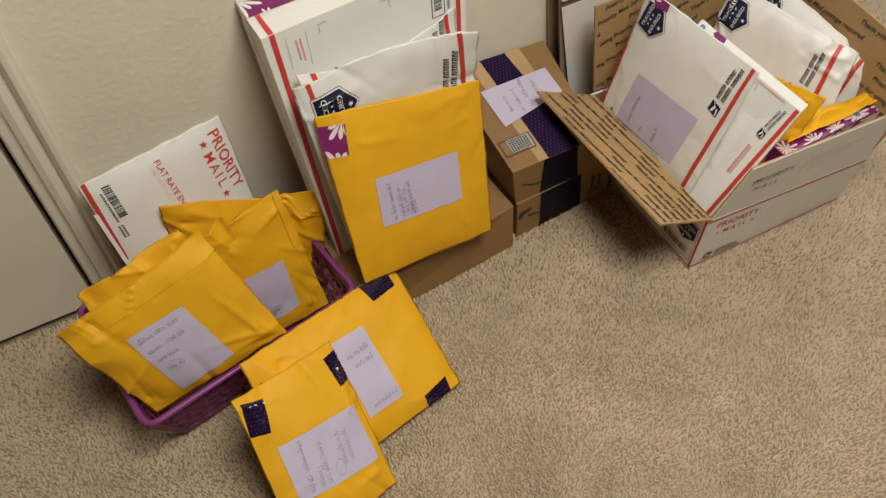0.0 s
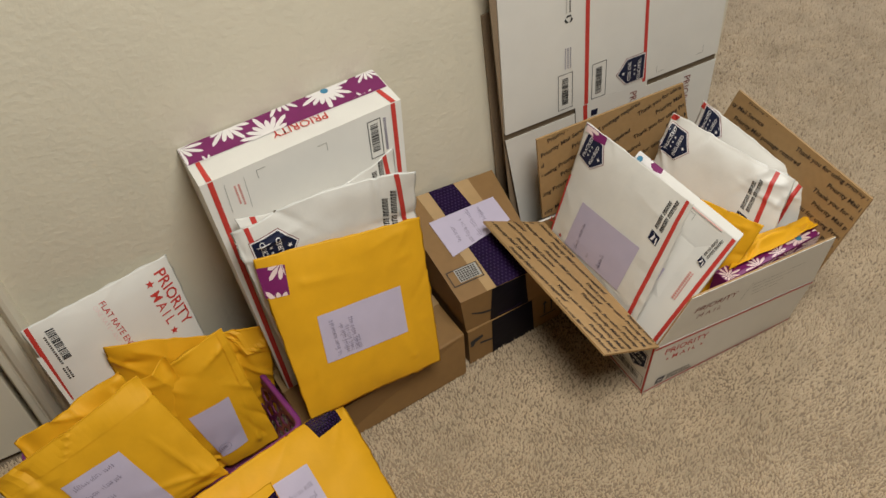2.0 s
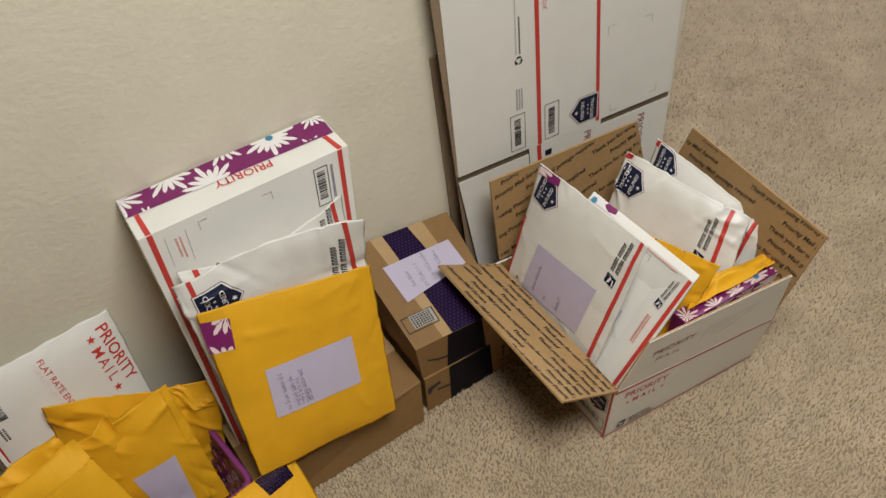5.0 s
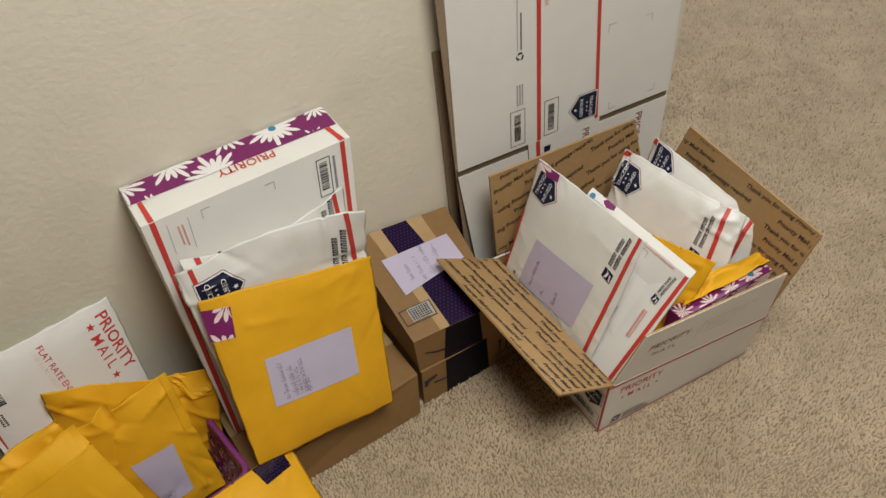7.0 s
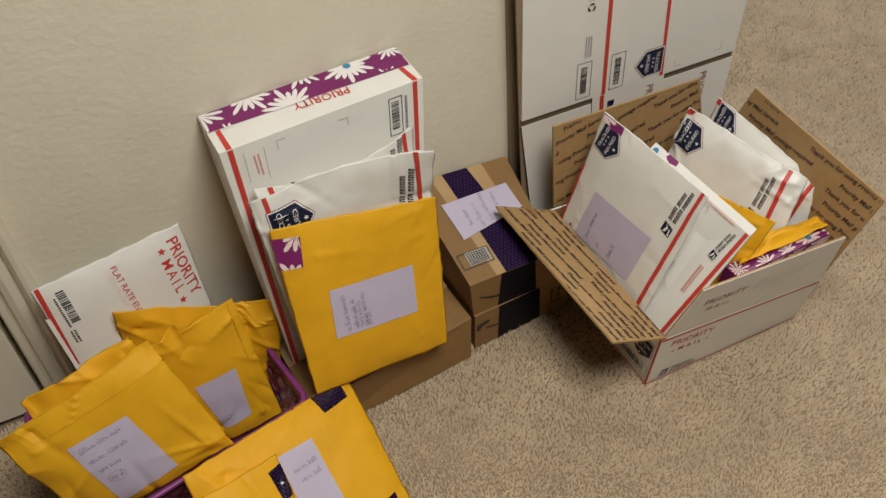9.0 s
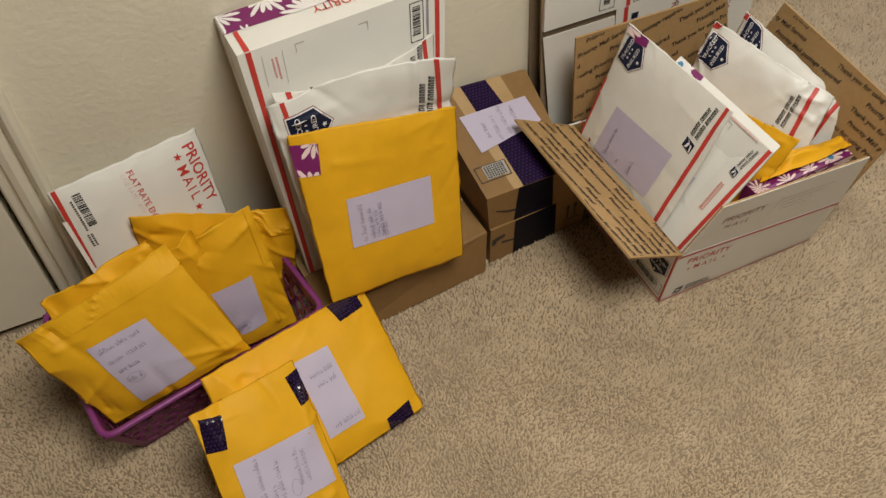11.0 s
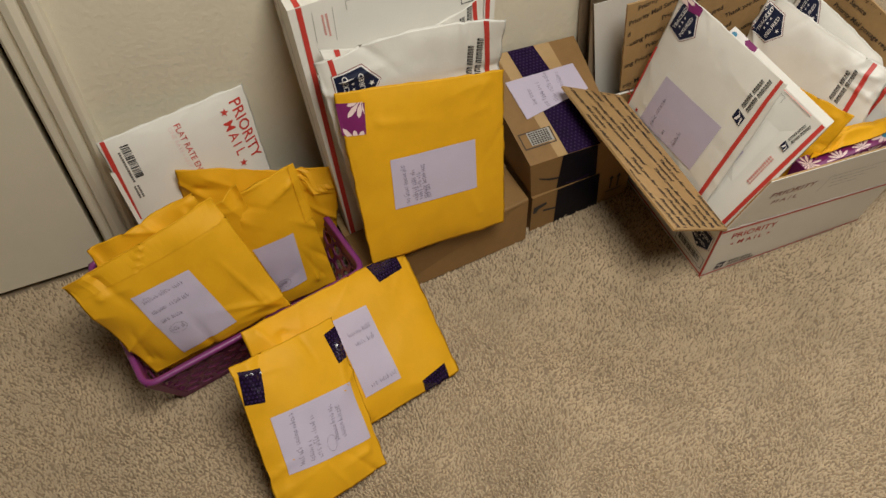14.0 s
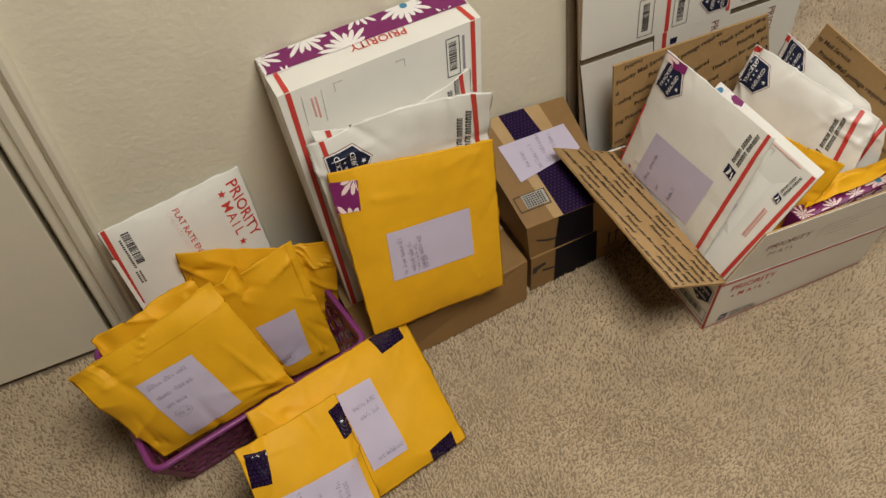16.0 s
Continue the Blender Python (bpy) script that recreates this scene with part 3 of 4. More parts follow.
tagged(paste("stamp_print", top, [[(0.024 + 0.005 * q, 0.1675 + k * 0.0040), (0.0277 + 0.005 * q, 0.1675 + k * 0.0040), (0.0277 + 0.005 * q, 0.1703 + k * 0.0040), (0.024 + 0.005 * q, 0.1703 + k * 0.0040)] for k in range(6) for q in range(8)], PRINT, box, "", 0.0016), kind="stuff")


# ---------------------------------------------------------------- flat white carton with a flowered top
def flowered_carton():
    t = thing("postal_carton", (0.38, 1.05, 0.094), "white postal carton with red stripes, maroon flowered top, against wall", "box")
    bl_, br_ = Vector((0.2083, 1.153, 0.510)), Vector((0.5296, 1.1525, 0.532))
    fl, fr = Vector((0.2124, 1.0578, 0.5085)), Vector((0.5386, 1.0735, 0.5205))
    bfl, bfr, bbr, bbl = Vector((0.236, 0.975, 0.096)), Vector((0.498, 0.992, 0.096)), Vector((0.498, 1.076, 0.096)), Vector((0.236, 1.062, 0.096))
    hexa("body", [bfl, bfr, bbr, bbl, fl, fr, br_, bl_], CARD, t, "", -1)
    top = Sheet(bl_, br_, fr, fl)
    W, H = top.w, top.h
    flowers = (0.001, W - 0.001, 0.0008, 0.0455)
    paste("flower_band", top, quad_cells((0.0005, 0.0005), (W - 0.0005, 0.0005), (W - 0.002, 0.0495), (0.0005, 0.0412)), MAROON, t, "maroon printed band with white daisies")
    for u, v, r, k, s in ((0.003, 0.004, 0.040, 13, 8), (0.078, -0.006, 0.045, 16, 0), (0.130, 0.048, 0.048, 17, 4), (0.168, -0.013, 0.037, 14, 2), (0.238, 0.003, 0.047, 18, 0), (0.311, -0.002, 0.030, 14, 6), (0.030, 0.056, 0.024, 14, 3), (0.284, 0.060, 0.026, 13, 3)):
        paste("daisy", top, daisy(u, v, r, k, flowers, s), PETAL, t, "white printed daisy", 0.0014)
    paste("daisy_centre", top, [clip(disc(0.238, 0.006, 0.0060), *flowers)], BLUE, t, "blue daisy centre", 0.0019)
    paste("lettering", top, letters("PRIORITY", 0.218, 0.050, 0.0208, 183, 0.002), RED, t, "red capital lettering", 0.0019)
    paste("stripe", top, quad_cells((0.0115, 0.0425), (0.0185, 0.0425), (0.0195, H - 0.0005), (0.0115, H - 0.0005)), RED, t, "red printed stripe")
    paste("stripe", top, quad_cells((0.3030, 0.0498), (0.3105, 0.0500), (0.3165, H - 0.0005), (0.3085, H - 0.0005)), RED, t, "red printed stripe")
    front = Sheet(fl, fr, bfr, bfl)
    W, H = front.w, front.h
    paste("stripe", front, quad_cells((0.0105, 0.0005), (0.0178, 0.0005), (0.0110, H - 0.001), (0.0025, H - 0.001)), RED, t, "red printed stripe")
    paste("stripe", front, quad_cells((0.2785, 0.0005), (0.2855, 0.0005), (0.2890, H - 0.001), (0.2815, H - 0.001)), RED, t, "red printed stripe")
    paste("barcode_frame", front, outline(0.2400, 0.0135, 0.0210, 0.0625, 0.0012), BLACK, t)
    tagged(paste("barcode", front, barcode(0.2440, 0.0205, 0.0120, 0.048, 3, True), BLACK, t), kind="stuff")
    tagged(paste("small_print", front, [[(0.2650, 0.017 + k * 0.0032), (0.2690, 0.017 + k * 0.0032), (0.2690, 0.019 + k * 0.0032), (0.2650, 0.019 + k * 0.0032)] for k in range(17)], INK, t), kind="stuff")
    for u, v, d in ((0.0750, 0.0118, 0), (0.1780, 0.0163, 90)):
        paste("corner_mark", front, [turn(u, v, d, [(0, 0), (0.013, 0), (0.013, 0.001), (0.001, 0.001), (0.001, 0.014), (0, 0.014)])], GREY, t)
    tagged(paste("small_print", front, [[(0.0405 + k * 0.0055, 0.0215 + q * 0.0036), (0.0432 + k * 0.0055, 0.0215 + q * 0.0036), (0.0432 + k * 0.0055, 0.0240 + q * 0.0036), (0.0405 + k * 0.0055, 0.0240 + q * 0.0036)] for k in range(2) for q in range(9 + k)], PINKRED, t), kind="stuff")
    paste("rule", front, [[(0.0292, 0.0130), (0.0299, 0.0130), (0.0279, 0.0610), (0.0272, 0.0610)]], GREY, t)
    paste("rule", front, [[(0.0567, 0.0140), (0.0574, 0.0140), (0.0553, 0.0660), (0.0546, 0.0660)]], GREY, t)
    left = Sheet(bl_, fl, bfl, bbl)
    tagged(paste("edge_print", left, [[(0.004 + 0.010 * (k % 3), 0.012 + 0.021 * k), (0.010 + 0.010 * (k % 3), 0.016 + 0.021 * k), (0.010 + 0.010 * (k % 3), 0.023 + 0.021 * k), (0.004 + 0.010 * (k % 3), 0.019 + 0.021 * k)] for k in range(4)], MAROON, t), kind="stuff")
    paste("fold_line", left, [[(left.w * 0.45, 0.0), (left.w * 0.47, 0.0), (left.w * 0.52, left.h), (left.w * 0.50, left.h)]], EDGE, t)
    return t


flowered_carton()


# ---------------------------------------------------------------- mailers on the low carton
sh = Sheet((0.2419, 1.0291, 0.4543), (0.5071, 1.0472, 0.4601), (0.490, 0.968, 0.110), (0.262, 0.962, 0.135), 0.006, 0.0052, 11.0, dip=0.030)
t = mailer("poly_mailer", sh, WHITE, "white padded postal mailer with red stripes, behind another mailer")
paste("stripe", sh, quad_cells((0.0195, 0.001), (0.0270, 0.001), (0.0270, 0.05), (0.0195, 0.05)), RED, t, "red printed stripe")
paste("stripe", sh, quad_cells((0.2270, 0.001), (0.2340, 0.001), (0.2400, 0.12), (0.2330, 0.12)), RED, t, "red printed stripe")
carrier_mark(sh, 0.213, 0.106, 0.023, -88, t)

sh = Sheet((0.2282, 1.010, 0.445), (0.5139, 0.9963, 0.452), (0.492, 0.945, 0.125), (0.252, 0.935, 0.140), 0.007, 0.0060, 12.0, dip=-0.017)
t = mailer("poly_mailer", sh, WHITE, "white padded postal mailer with navy badge on a brown carton")
W = sh.w
paste("stripe", sh, quad_cells((0.0175, 0.001), (0.0240, 0.001), (0.0240, 0.07), (0.0175, 0.07)), RED, t, "red printed stripe")
paste("stripe", sh, quad_cells((0.2330, 0.001), (0.2400, 0.001), (0.2500, 0.12), (0.2425, 0.12), 10), RED, t, "red printed stripe")
shield(sh, 0.0440, 0.0540, 0.056, -90, t)
carrier_mark(sh, 0.2190, 0.142, 0.0255, -88, t)

sh = Sheet((0.244, 0.984, 0.408), (0.506, 0.966, 0.378), (0.486, 0.889, 0.106), (0.243, 0.875, 0.130), 0.009, 0.0024, 13.0)
t = mailer("bubble_mailer", sh, YELLOW, "yellow bubble mailer with flower sticker and lilac label on carton")
paste("flower_sticker", sh, quad_cells((-0.0008, 0.0152), (0.0395, 0.0186), (0.0325, 0.0660), (-0.002, 0.0635)), MAROON, t, "maroon sticker with pale petals")
paste("sticker_petals", sh, daisy(0.036, 0.013, 0.036, 14, (0.001, 0.0365, 0.017, 0.066), 6, 0.3, 0.095) + daisy(0.016, 0.079, 0.030, 11, (0.001, 0.0365, 0.017, 0.066), 240, 0.3, 0.12), PINKPETAL, t, "", 0.0012)
address_label(sh, ((0.0604, 0.114), (0.2008, 0.1084), (0.1998, 0.198), (0.0549, 0.199)), t, ((0.075, 0.192), [(0, 0, 0.062), (0, 0.014, 0.058), (0, 0.022, 0.05), (0, 0.031, 0.06), (0, 0.036, 0.022)]), -90, 2)


# ---------------------------------------------------------------- flat card envelope by the door
sh = Sheet((-0.097, 1.1047, 0.3298), (0.1378, 1.1489, 0.3274), (0.152, 1.066, 0.004), (-0.062, 1.018, 0.004), 0.012, 0.0010, 21.0)
t = mailer("card_envelope", sh, CARD, "white card postal envelope with red lettering, leaning on the wall")
W, H = sh.w, sh.h
paste("lettering", sh, letters("PRIORITY", 0.1990, 0.0170, 0.0268, 87, 0.010), RED, t, "large red capital lettering")
for k in range(4):
    paste("letter", sh, letters("MAIL"[k], 0.1785 + 0.0012 * k, 0.0465 + (0, 0.0225, 0.0425, 0.0545)[k], 0.0235, 87, 0.002), RED, t)
for u, v in ((0.1865, 0.0310), (0.1880, 0.1280)):
    paste("star", sh, [star(u, v, 0.0072, 90)], RED, t)
paste("lettering", sh, letters("FLAT RATE ENVELOPE", 0.1085, 0.0175, 0.0138, 86, 0.0), RED, t, "thin red capital lettering")
paste("lettering", sh, letters("ONE RATE \u2022 ANY WEIGHT", 0.0985, 0.0185, 0.0098, 86, 0.0), PINKPETAL, t, "pale red lettering")
paste("stripe", sh, quad_cells((0.0045, 0.001), (0.0112, 0.001), (0.0050, 0.150), (-0.0020, 0.150), 14), RED, t, "red printed stripe")
tagged(paste("barcode", sh, barcode(0.0262, 0.018, 0.0125, 0.058, 9, True), BLACK, t), kind="stuff")
tagged(paste("small_print", sh, [[(0.0200, 0.026 + k * 0.0040), (0.0232, 0.026 + k * 0.0040), (0.0232, 0.0285 + k * 0.0040), (0.0200, 0.0285 + k * 0.0040)] for k in range(14)], PRINT, t), kind="stuff")
tagged(paste("small_print", sh, [[(0.0172 + 0.005 * a, 0.088 + k * 0.0040), (0.0202 + 0.005 * a, 0.088 + k * 0.0040), (0.0202 + 0.005 * a, 0.0906 + k * 0.0040), (0.0172 + 0.005 * a, 0.0906 + k * 0.0040)] for k in range(6) for a in (0, 1)], PRINT, t), kind="stuff")
tagged(paste("small_print", sh, [[(-0.0040, 0.060 + k * 0.0036), (-0.0022, 0.060 + k * 0.0036), (-0.0022, 0.0622 + k * 0.0036), (-0.0040, 0.0622 + k * 0.0036)] for k in range(26)], PRINT, t), kind="stuff")
paste("flap", sh, quad_cells((-0.0030, 0.052), (0.0035, 0.055), (0.0010, H - 0.01), (-0.0045, H - 0.01), 12), CARD, t, "folded seam flap", 0.002)


# ---------------------------------------------------------------- basket
def basket():
    """Purple plastic basket: rolled rim, base and four honeycomb walls."""
    t = thing("storage_basket", (0.03, 0.93, 0), "purple plastic basket with honeycomb openings, full of mailers", "basket")
    rim = [Vector(p) for p in ((-0.140, 0.800, 0.125), (0.228, 0.876, 0.125), (0.190, 1.085, 0.125), (-0.182, 1.060, 0.125))]
    low = [Vector(p) for p in ((-0.105, 0.835, 0.006), (0.195, 0.895, 0.006), (0.165, 1.055, 0.006), (-0.145, 1.035, 0.006))]
    hexa("base", [p - Vector((0, 0, 0.004)) for p in low] + low, PLASTIC_DARK, t, "", 0.001)
    # rolled rim
    path = []
    for i in range(4):
        a, b, c = rim[i - 1], rim[i], rim[(i + 1) % 4]
        d1, d2 = (a - b).normalized() * 0.022, (c - b).normalized() * 0.022
        for k in range(7):
            s = k / 6
            path.append((b + d1) * (1 - s) ** 2 + b * 2 * s * (1 - s) + (b + d2) * s ** 2)
    verts, faces, n, m = [], [], len(path), 10
    for i, p in enumerate(path):
        tan = (path[(i + 1) % n] - path[i - 1]).normalized()
        out = tan.cross(Vector((0, 0, 1))).normalized()
        for k in range(m):
            a = 2 * math.pi * k / m
            verts.append(p + out * (0.0052 * math.cos(a)) + Vector((0, 0, 0.0046 * math.sin(a))))
    for i in range(n):
        for k in range(m):
            faces.append([i * m + k, i * m + (k + 1) % m, (i + 1) % n * m + (k + 1) % m, (i + 1) % n * m + k])
    finish("rim", verts, faces, PLASTIC, t, "glossy purple rolled rim")
    for i in range(4):
        honeycomb(rim[i], rim[(i + 1) % 4], low[(i + 1) % 4], low[i], t)
    return t


def honeycomb(tl, tr, br, bl, parent):
    sh = Sheet(tl, tr, br, bl)
    r = 0.0160
    verts, faces = [], []
    def flat(poly, inner):
        n = len(poly)
        k = len(verts)
        for off in (0.0, -0.0025):
            verts.extend(sh.at(u, v, off) for u, v in poly)
            verts.extend(sh.at(u, v, off) for u, v in inner)
        for q in range(n):
            w = (q + 1) % n
            faces.append([k + q, k + w, k + n + w, k + n + q])
            faces.append([k + 2 * n + q, k + 3 * n + q, k + 3 * n + w, k + 2 * n + w])
            faces.append([k + n + q, k + n + w, k + 3 * n + w, k + 3 * n + q])
    row = 0
    v = r * 0.6
    while v < sh.h + r:
        u = (row % 2) * r * 0.866
        while u < sh.w + r:
            cell = [(u + r * math.sin(math.pi * q / 3), v - r * math.cos(math.pi * q / 3)) for q in range(6)]
            hole = [(u + r * 0.74 * math.sin(math.pi * q / 3), v - r * 0.74 * math.cos(math.pi * q / 3)) for q in range(6)]
            if all(-0.001 <= a <= sh.w + 0.001 and -0.001 <= b <= sh.h + 0.001 for a, b in cell):
                flat(cell, hole)
            u += r * 1.732
        v += r * 1.5
        row += 1
    # solid border strips
    for poly in ([(0, 0), (sh.w, 0), (sh.w, 0.016), (0, 0.016)], [(0, sh.h - 0.012), (sh.w, sh.h - 0.012), (sh.w, sh.h), (0, sh.h)], [(0, 0), (0.012, 0), (0.012, sh.h), (0, sh.h)], [(sh.w - 0.012, 0), (sh.w, 0), (sh.w, sh.h), (sh.w - 0.012, sh.h)]):
        k = len(verts)
        verts.extend(sh.at(u, v, 0.0004) for u, v in poly)
        verts.extend(sh.at(u, v, -0.0029) for u, v in poly)
        faces.extend([[k, k + 1, k + 2, k + 3], [k + 7, k + 6, k + 5, k + 4], [k, k + 4, k + 5, k + 1], [k + 2, k + 6, k + 7, k + 3], [k + 1, k + 5, k + 6, k + 2], [k, k + 3, k + 7, k + 4]])
    return finish("honeycomb_wall", verts, faces, PLASTIC_DARK, parent, "purple honeycomb wall", False)


basket()

# mailers in the basket, rearmost first
sh = Sheet((0.140, 1.068, 0.180), (0.246, 1.044, 0.182), (0.200, 1.020, 0.020), (0.100, 1.040, 0.020), 0.004, 0.0020, 30.0)
t = mailer("flowered_mailer", sh, MAROON, "maroon flowered mailer at the back of a purple basket", group="mailers in the basket")
for u, v, r, k, s in ((0.070, 0.045, 0.040, 13, 0), (0.020, 0.120, 0.040, 13, 5)):
    paste("daisy", sh, daisy(u, v, r, k, (0.004, sh.w - 0.004, 0.004, sh.h), s), PINKPETAL, t, "pale printed daisy", 0.0014)

sh = Sheet((-0.0007, 1.0853, 0.258), (0.2426, 1.0226, 0.216), (0.207, 0.9867, 0.027), (-0.02, 1.03, 0.030), 0.010, 0.0062, 31.0, dip=0.010, bumps=((0.05, 0.0, 0.16, 0.010), (0.4, 0.0, 0.2, -0.008)))
t = mailer("bubble_mailer", sh, YELLOW, "creased yellow bubble mailer at the back of a purple basket", group="mailers in the basket")
raised_flap(sh, (0.171, 0.0), (0.2415, 0.0), (0.2385, 0.052), (0.199, 0.043), t, YELLOW, 0.0028)

sh = Sheet((0.020, 1.008, 0.225), (0.1696, 1.0057, 0.2691), (0.1921, 0.9354, 0.028), (0.040, 0.925, 0.020), 0.012, 0.0056, 32.0)
t = mailer("bubble_mailer", sh, YELLOW, "yellow bubble mailer with lilac label in a purple basket", group="mailers in the basket")
raised_flap(sh, (0.1440, 0.0), (0.1550, 0.0), (0.1555, 0.0980), (0.1400, 0.0985), t, YELLOW)
address_label(sh, ((0.0445, 0.0999), (0.115, 0.1038), (0.1081, 0.202), (0.060, 0.2075)), t, ((0.064, 0.185), [(0, 0, 0.014)]), 3, 3, (0.071, 0.189, 0.0110, 0.0085))

sh = Sheet((-0.020, 1.010, 0.268), (0.078, 1.002, 0.262), (0.110, 0.940, 0.040), (-0.030, 0.950, 0.040), 0.008, 0.0055, 35.0, dip=0.022, bumps=((0.1, 0.0, 0.12, 0.012), (0.9, 0.02, 0.12, -0.012)))
t = mailer("bubble_mailer", sh, YELLOW, "crumpled yellow bubble mailer wedged among others in a basket", group="mailers in the basket")

sh = Sheet((-0.151, 0.9517, 0.274), (0.0112, 0.9817, 0.3044), (0.080, 0.900, 0.060), (-0.110, 0.865, 0.050), 0.010, 0.0065, 33.0, bumps=((0.06, 0.04, 0.12, -0.014), (0.95, 0.0, 0.14, 0.012)))
t = mailer("bubble_mailer", sh, YELLOW, "creased yellow bubble mailer behind another in a purple basket", group="mailers in the basket")

sh = Sheet((-0.1942, 0.9032, 0.2718), (0.0359, 0.9259, 0.3338), (0.0979, 0.8356, 0.157), (-0.1245, 0.8321, 0.100), 0.013, 0.0046, 34.0, bumps=((0.0, 0.06, 0.10, -0.010), (0.98, 0.0, 0.16, -0.012)))
t = mailer("bubble_mailer", sh, YELLOW, "yellow bubble mailer with lilac label standing out of a purple basket", group="mailers in the basket")
raised_flap(sh, (0.0, 0.0), (0.2340, 0.0), (0.2270, 0.0340), (0.0100, 0.0310), t, YELLOW, 0.0013, 24)
address_label(sh, ((0.0616, 0.0615), (0.1503, 0.0681), (0.1542, 0.1801), (0.0590, 0.1885)), t, ((0.070, 0.074), [(0, 0, 0.062), (0, 0.021, 0.058), (0.002, 0.041, 0.036), (0.005, 0.061, 0.019)]), 2, 5, (0.084, 0.139, 0.0135, 0.0085, 2))


# ---------------------------------------------------------------- mailers on the carpet
sh = Sheet((0.014, 0.809, 0.168), (0.301, 0.894, 0.124), (0.323, 0.703, 0.010), (0.030, 0.640, 0.016), 0.018, 0.0042, 41.0)
t = mailer("bubble_mailer", sh, YELLOW, "yellow bubble mailer with purple taped corners lying against a basket")
W, H = sh.w, sh.h
tape_patch("tape_corner", sh, (0.2273, 0.001), (0.282, 0.0005), (0.2847, 0.0304), (0.2341, 0.0324), t)
tape_patch("tape_corner", sh, (0.2316, 0.2056), (0.2801, 0.2000), (0.2800, 0.2255), (0.2335, 0.2258), t)
address_label(sh, ((0.1329, 0.0505), (0.195, 0.0535), (0.2005, 0.1832), (0.1351, 0.1815)), t, ((0.146, 0.080), [(0, 0, 0.04), (0.006, 0.018, 0.034), (0.004, 0.086, 0.044)]), 0, 6)

sh = Sheet((-0.014, 0.738, 0.198), (0.147, 0.785, 0.162), (0.158, 0.596, 0.013), (-0.012, 0.556, 0.030), 0.014, 0.0044, 42.0, bumps=((0.0, 0.0, 0.10, -0.012),))
t = mailer("bubble_mailer", sh, YELLOW, "small yellow bubble mailer with purple taped corners, on another mailer")
W, H = sh.w, sh.h
tape_patch("tape_corner", sh, (0.0080, 0.0103), (0.0400, 0.0185), (0.0290, 0.0646), (0.0010, 0.0573), t)
tape_patch("tape_corner", sh, (0.1495, 0.0175), (0.1735, 0.0140), (0.1723, 0.0640), (0.1544, 0.0660), t)
address_label(sh, ((0.0278, 0.0885), (0.1598, 0.0985), (0.1624, 0.1926), (0.0265, 0.176)), t, ((0.046, 0.172), [(0, 0, 0.075), (0, 0.016, 0.03), (0.0, 0.028, 0.062), (0.012, 0.060, 0.052), (0.012, 0.072, 0.045)]), -84, 8, (0.1000, 0.1650, 0.0120, 0.0080, -84))


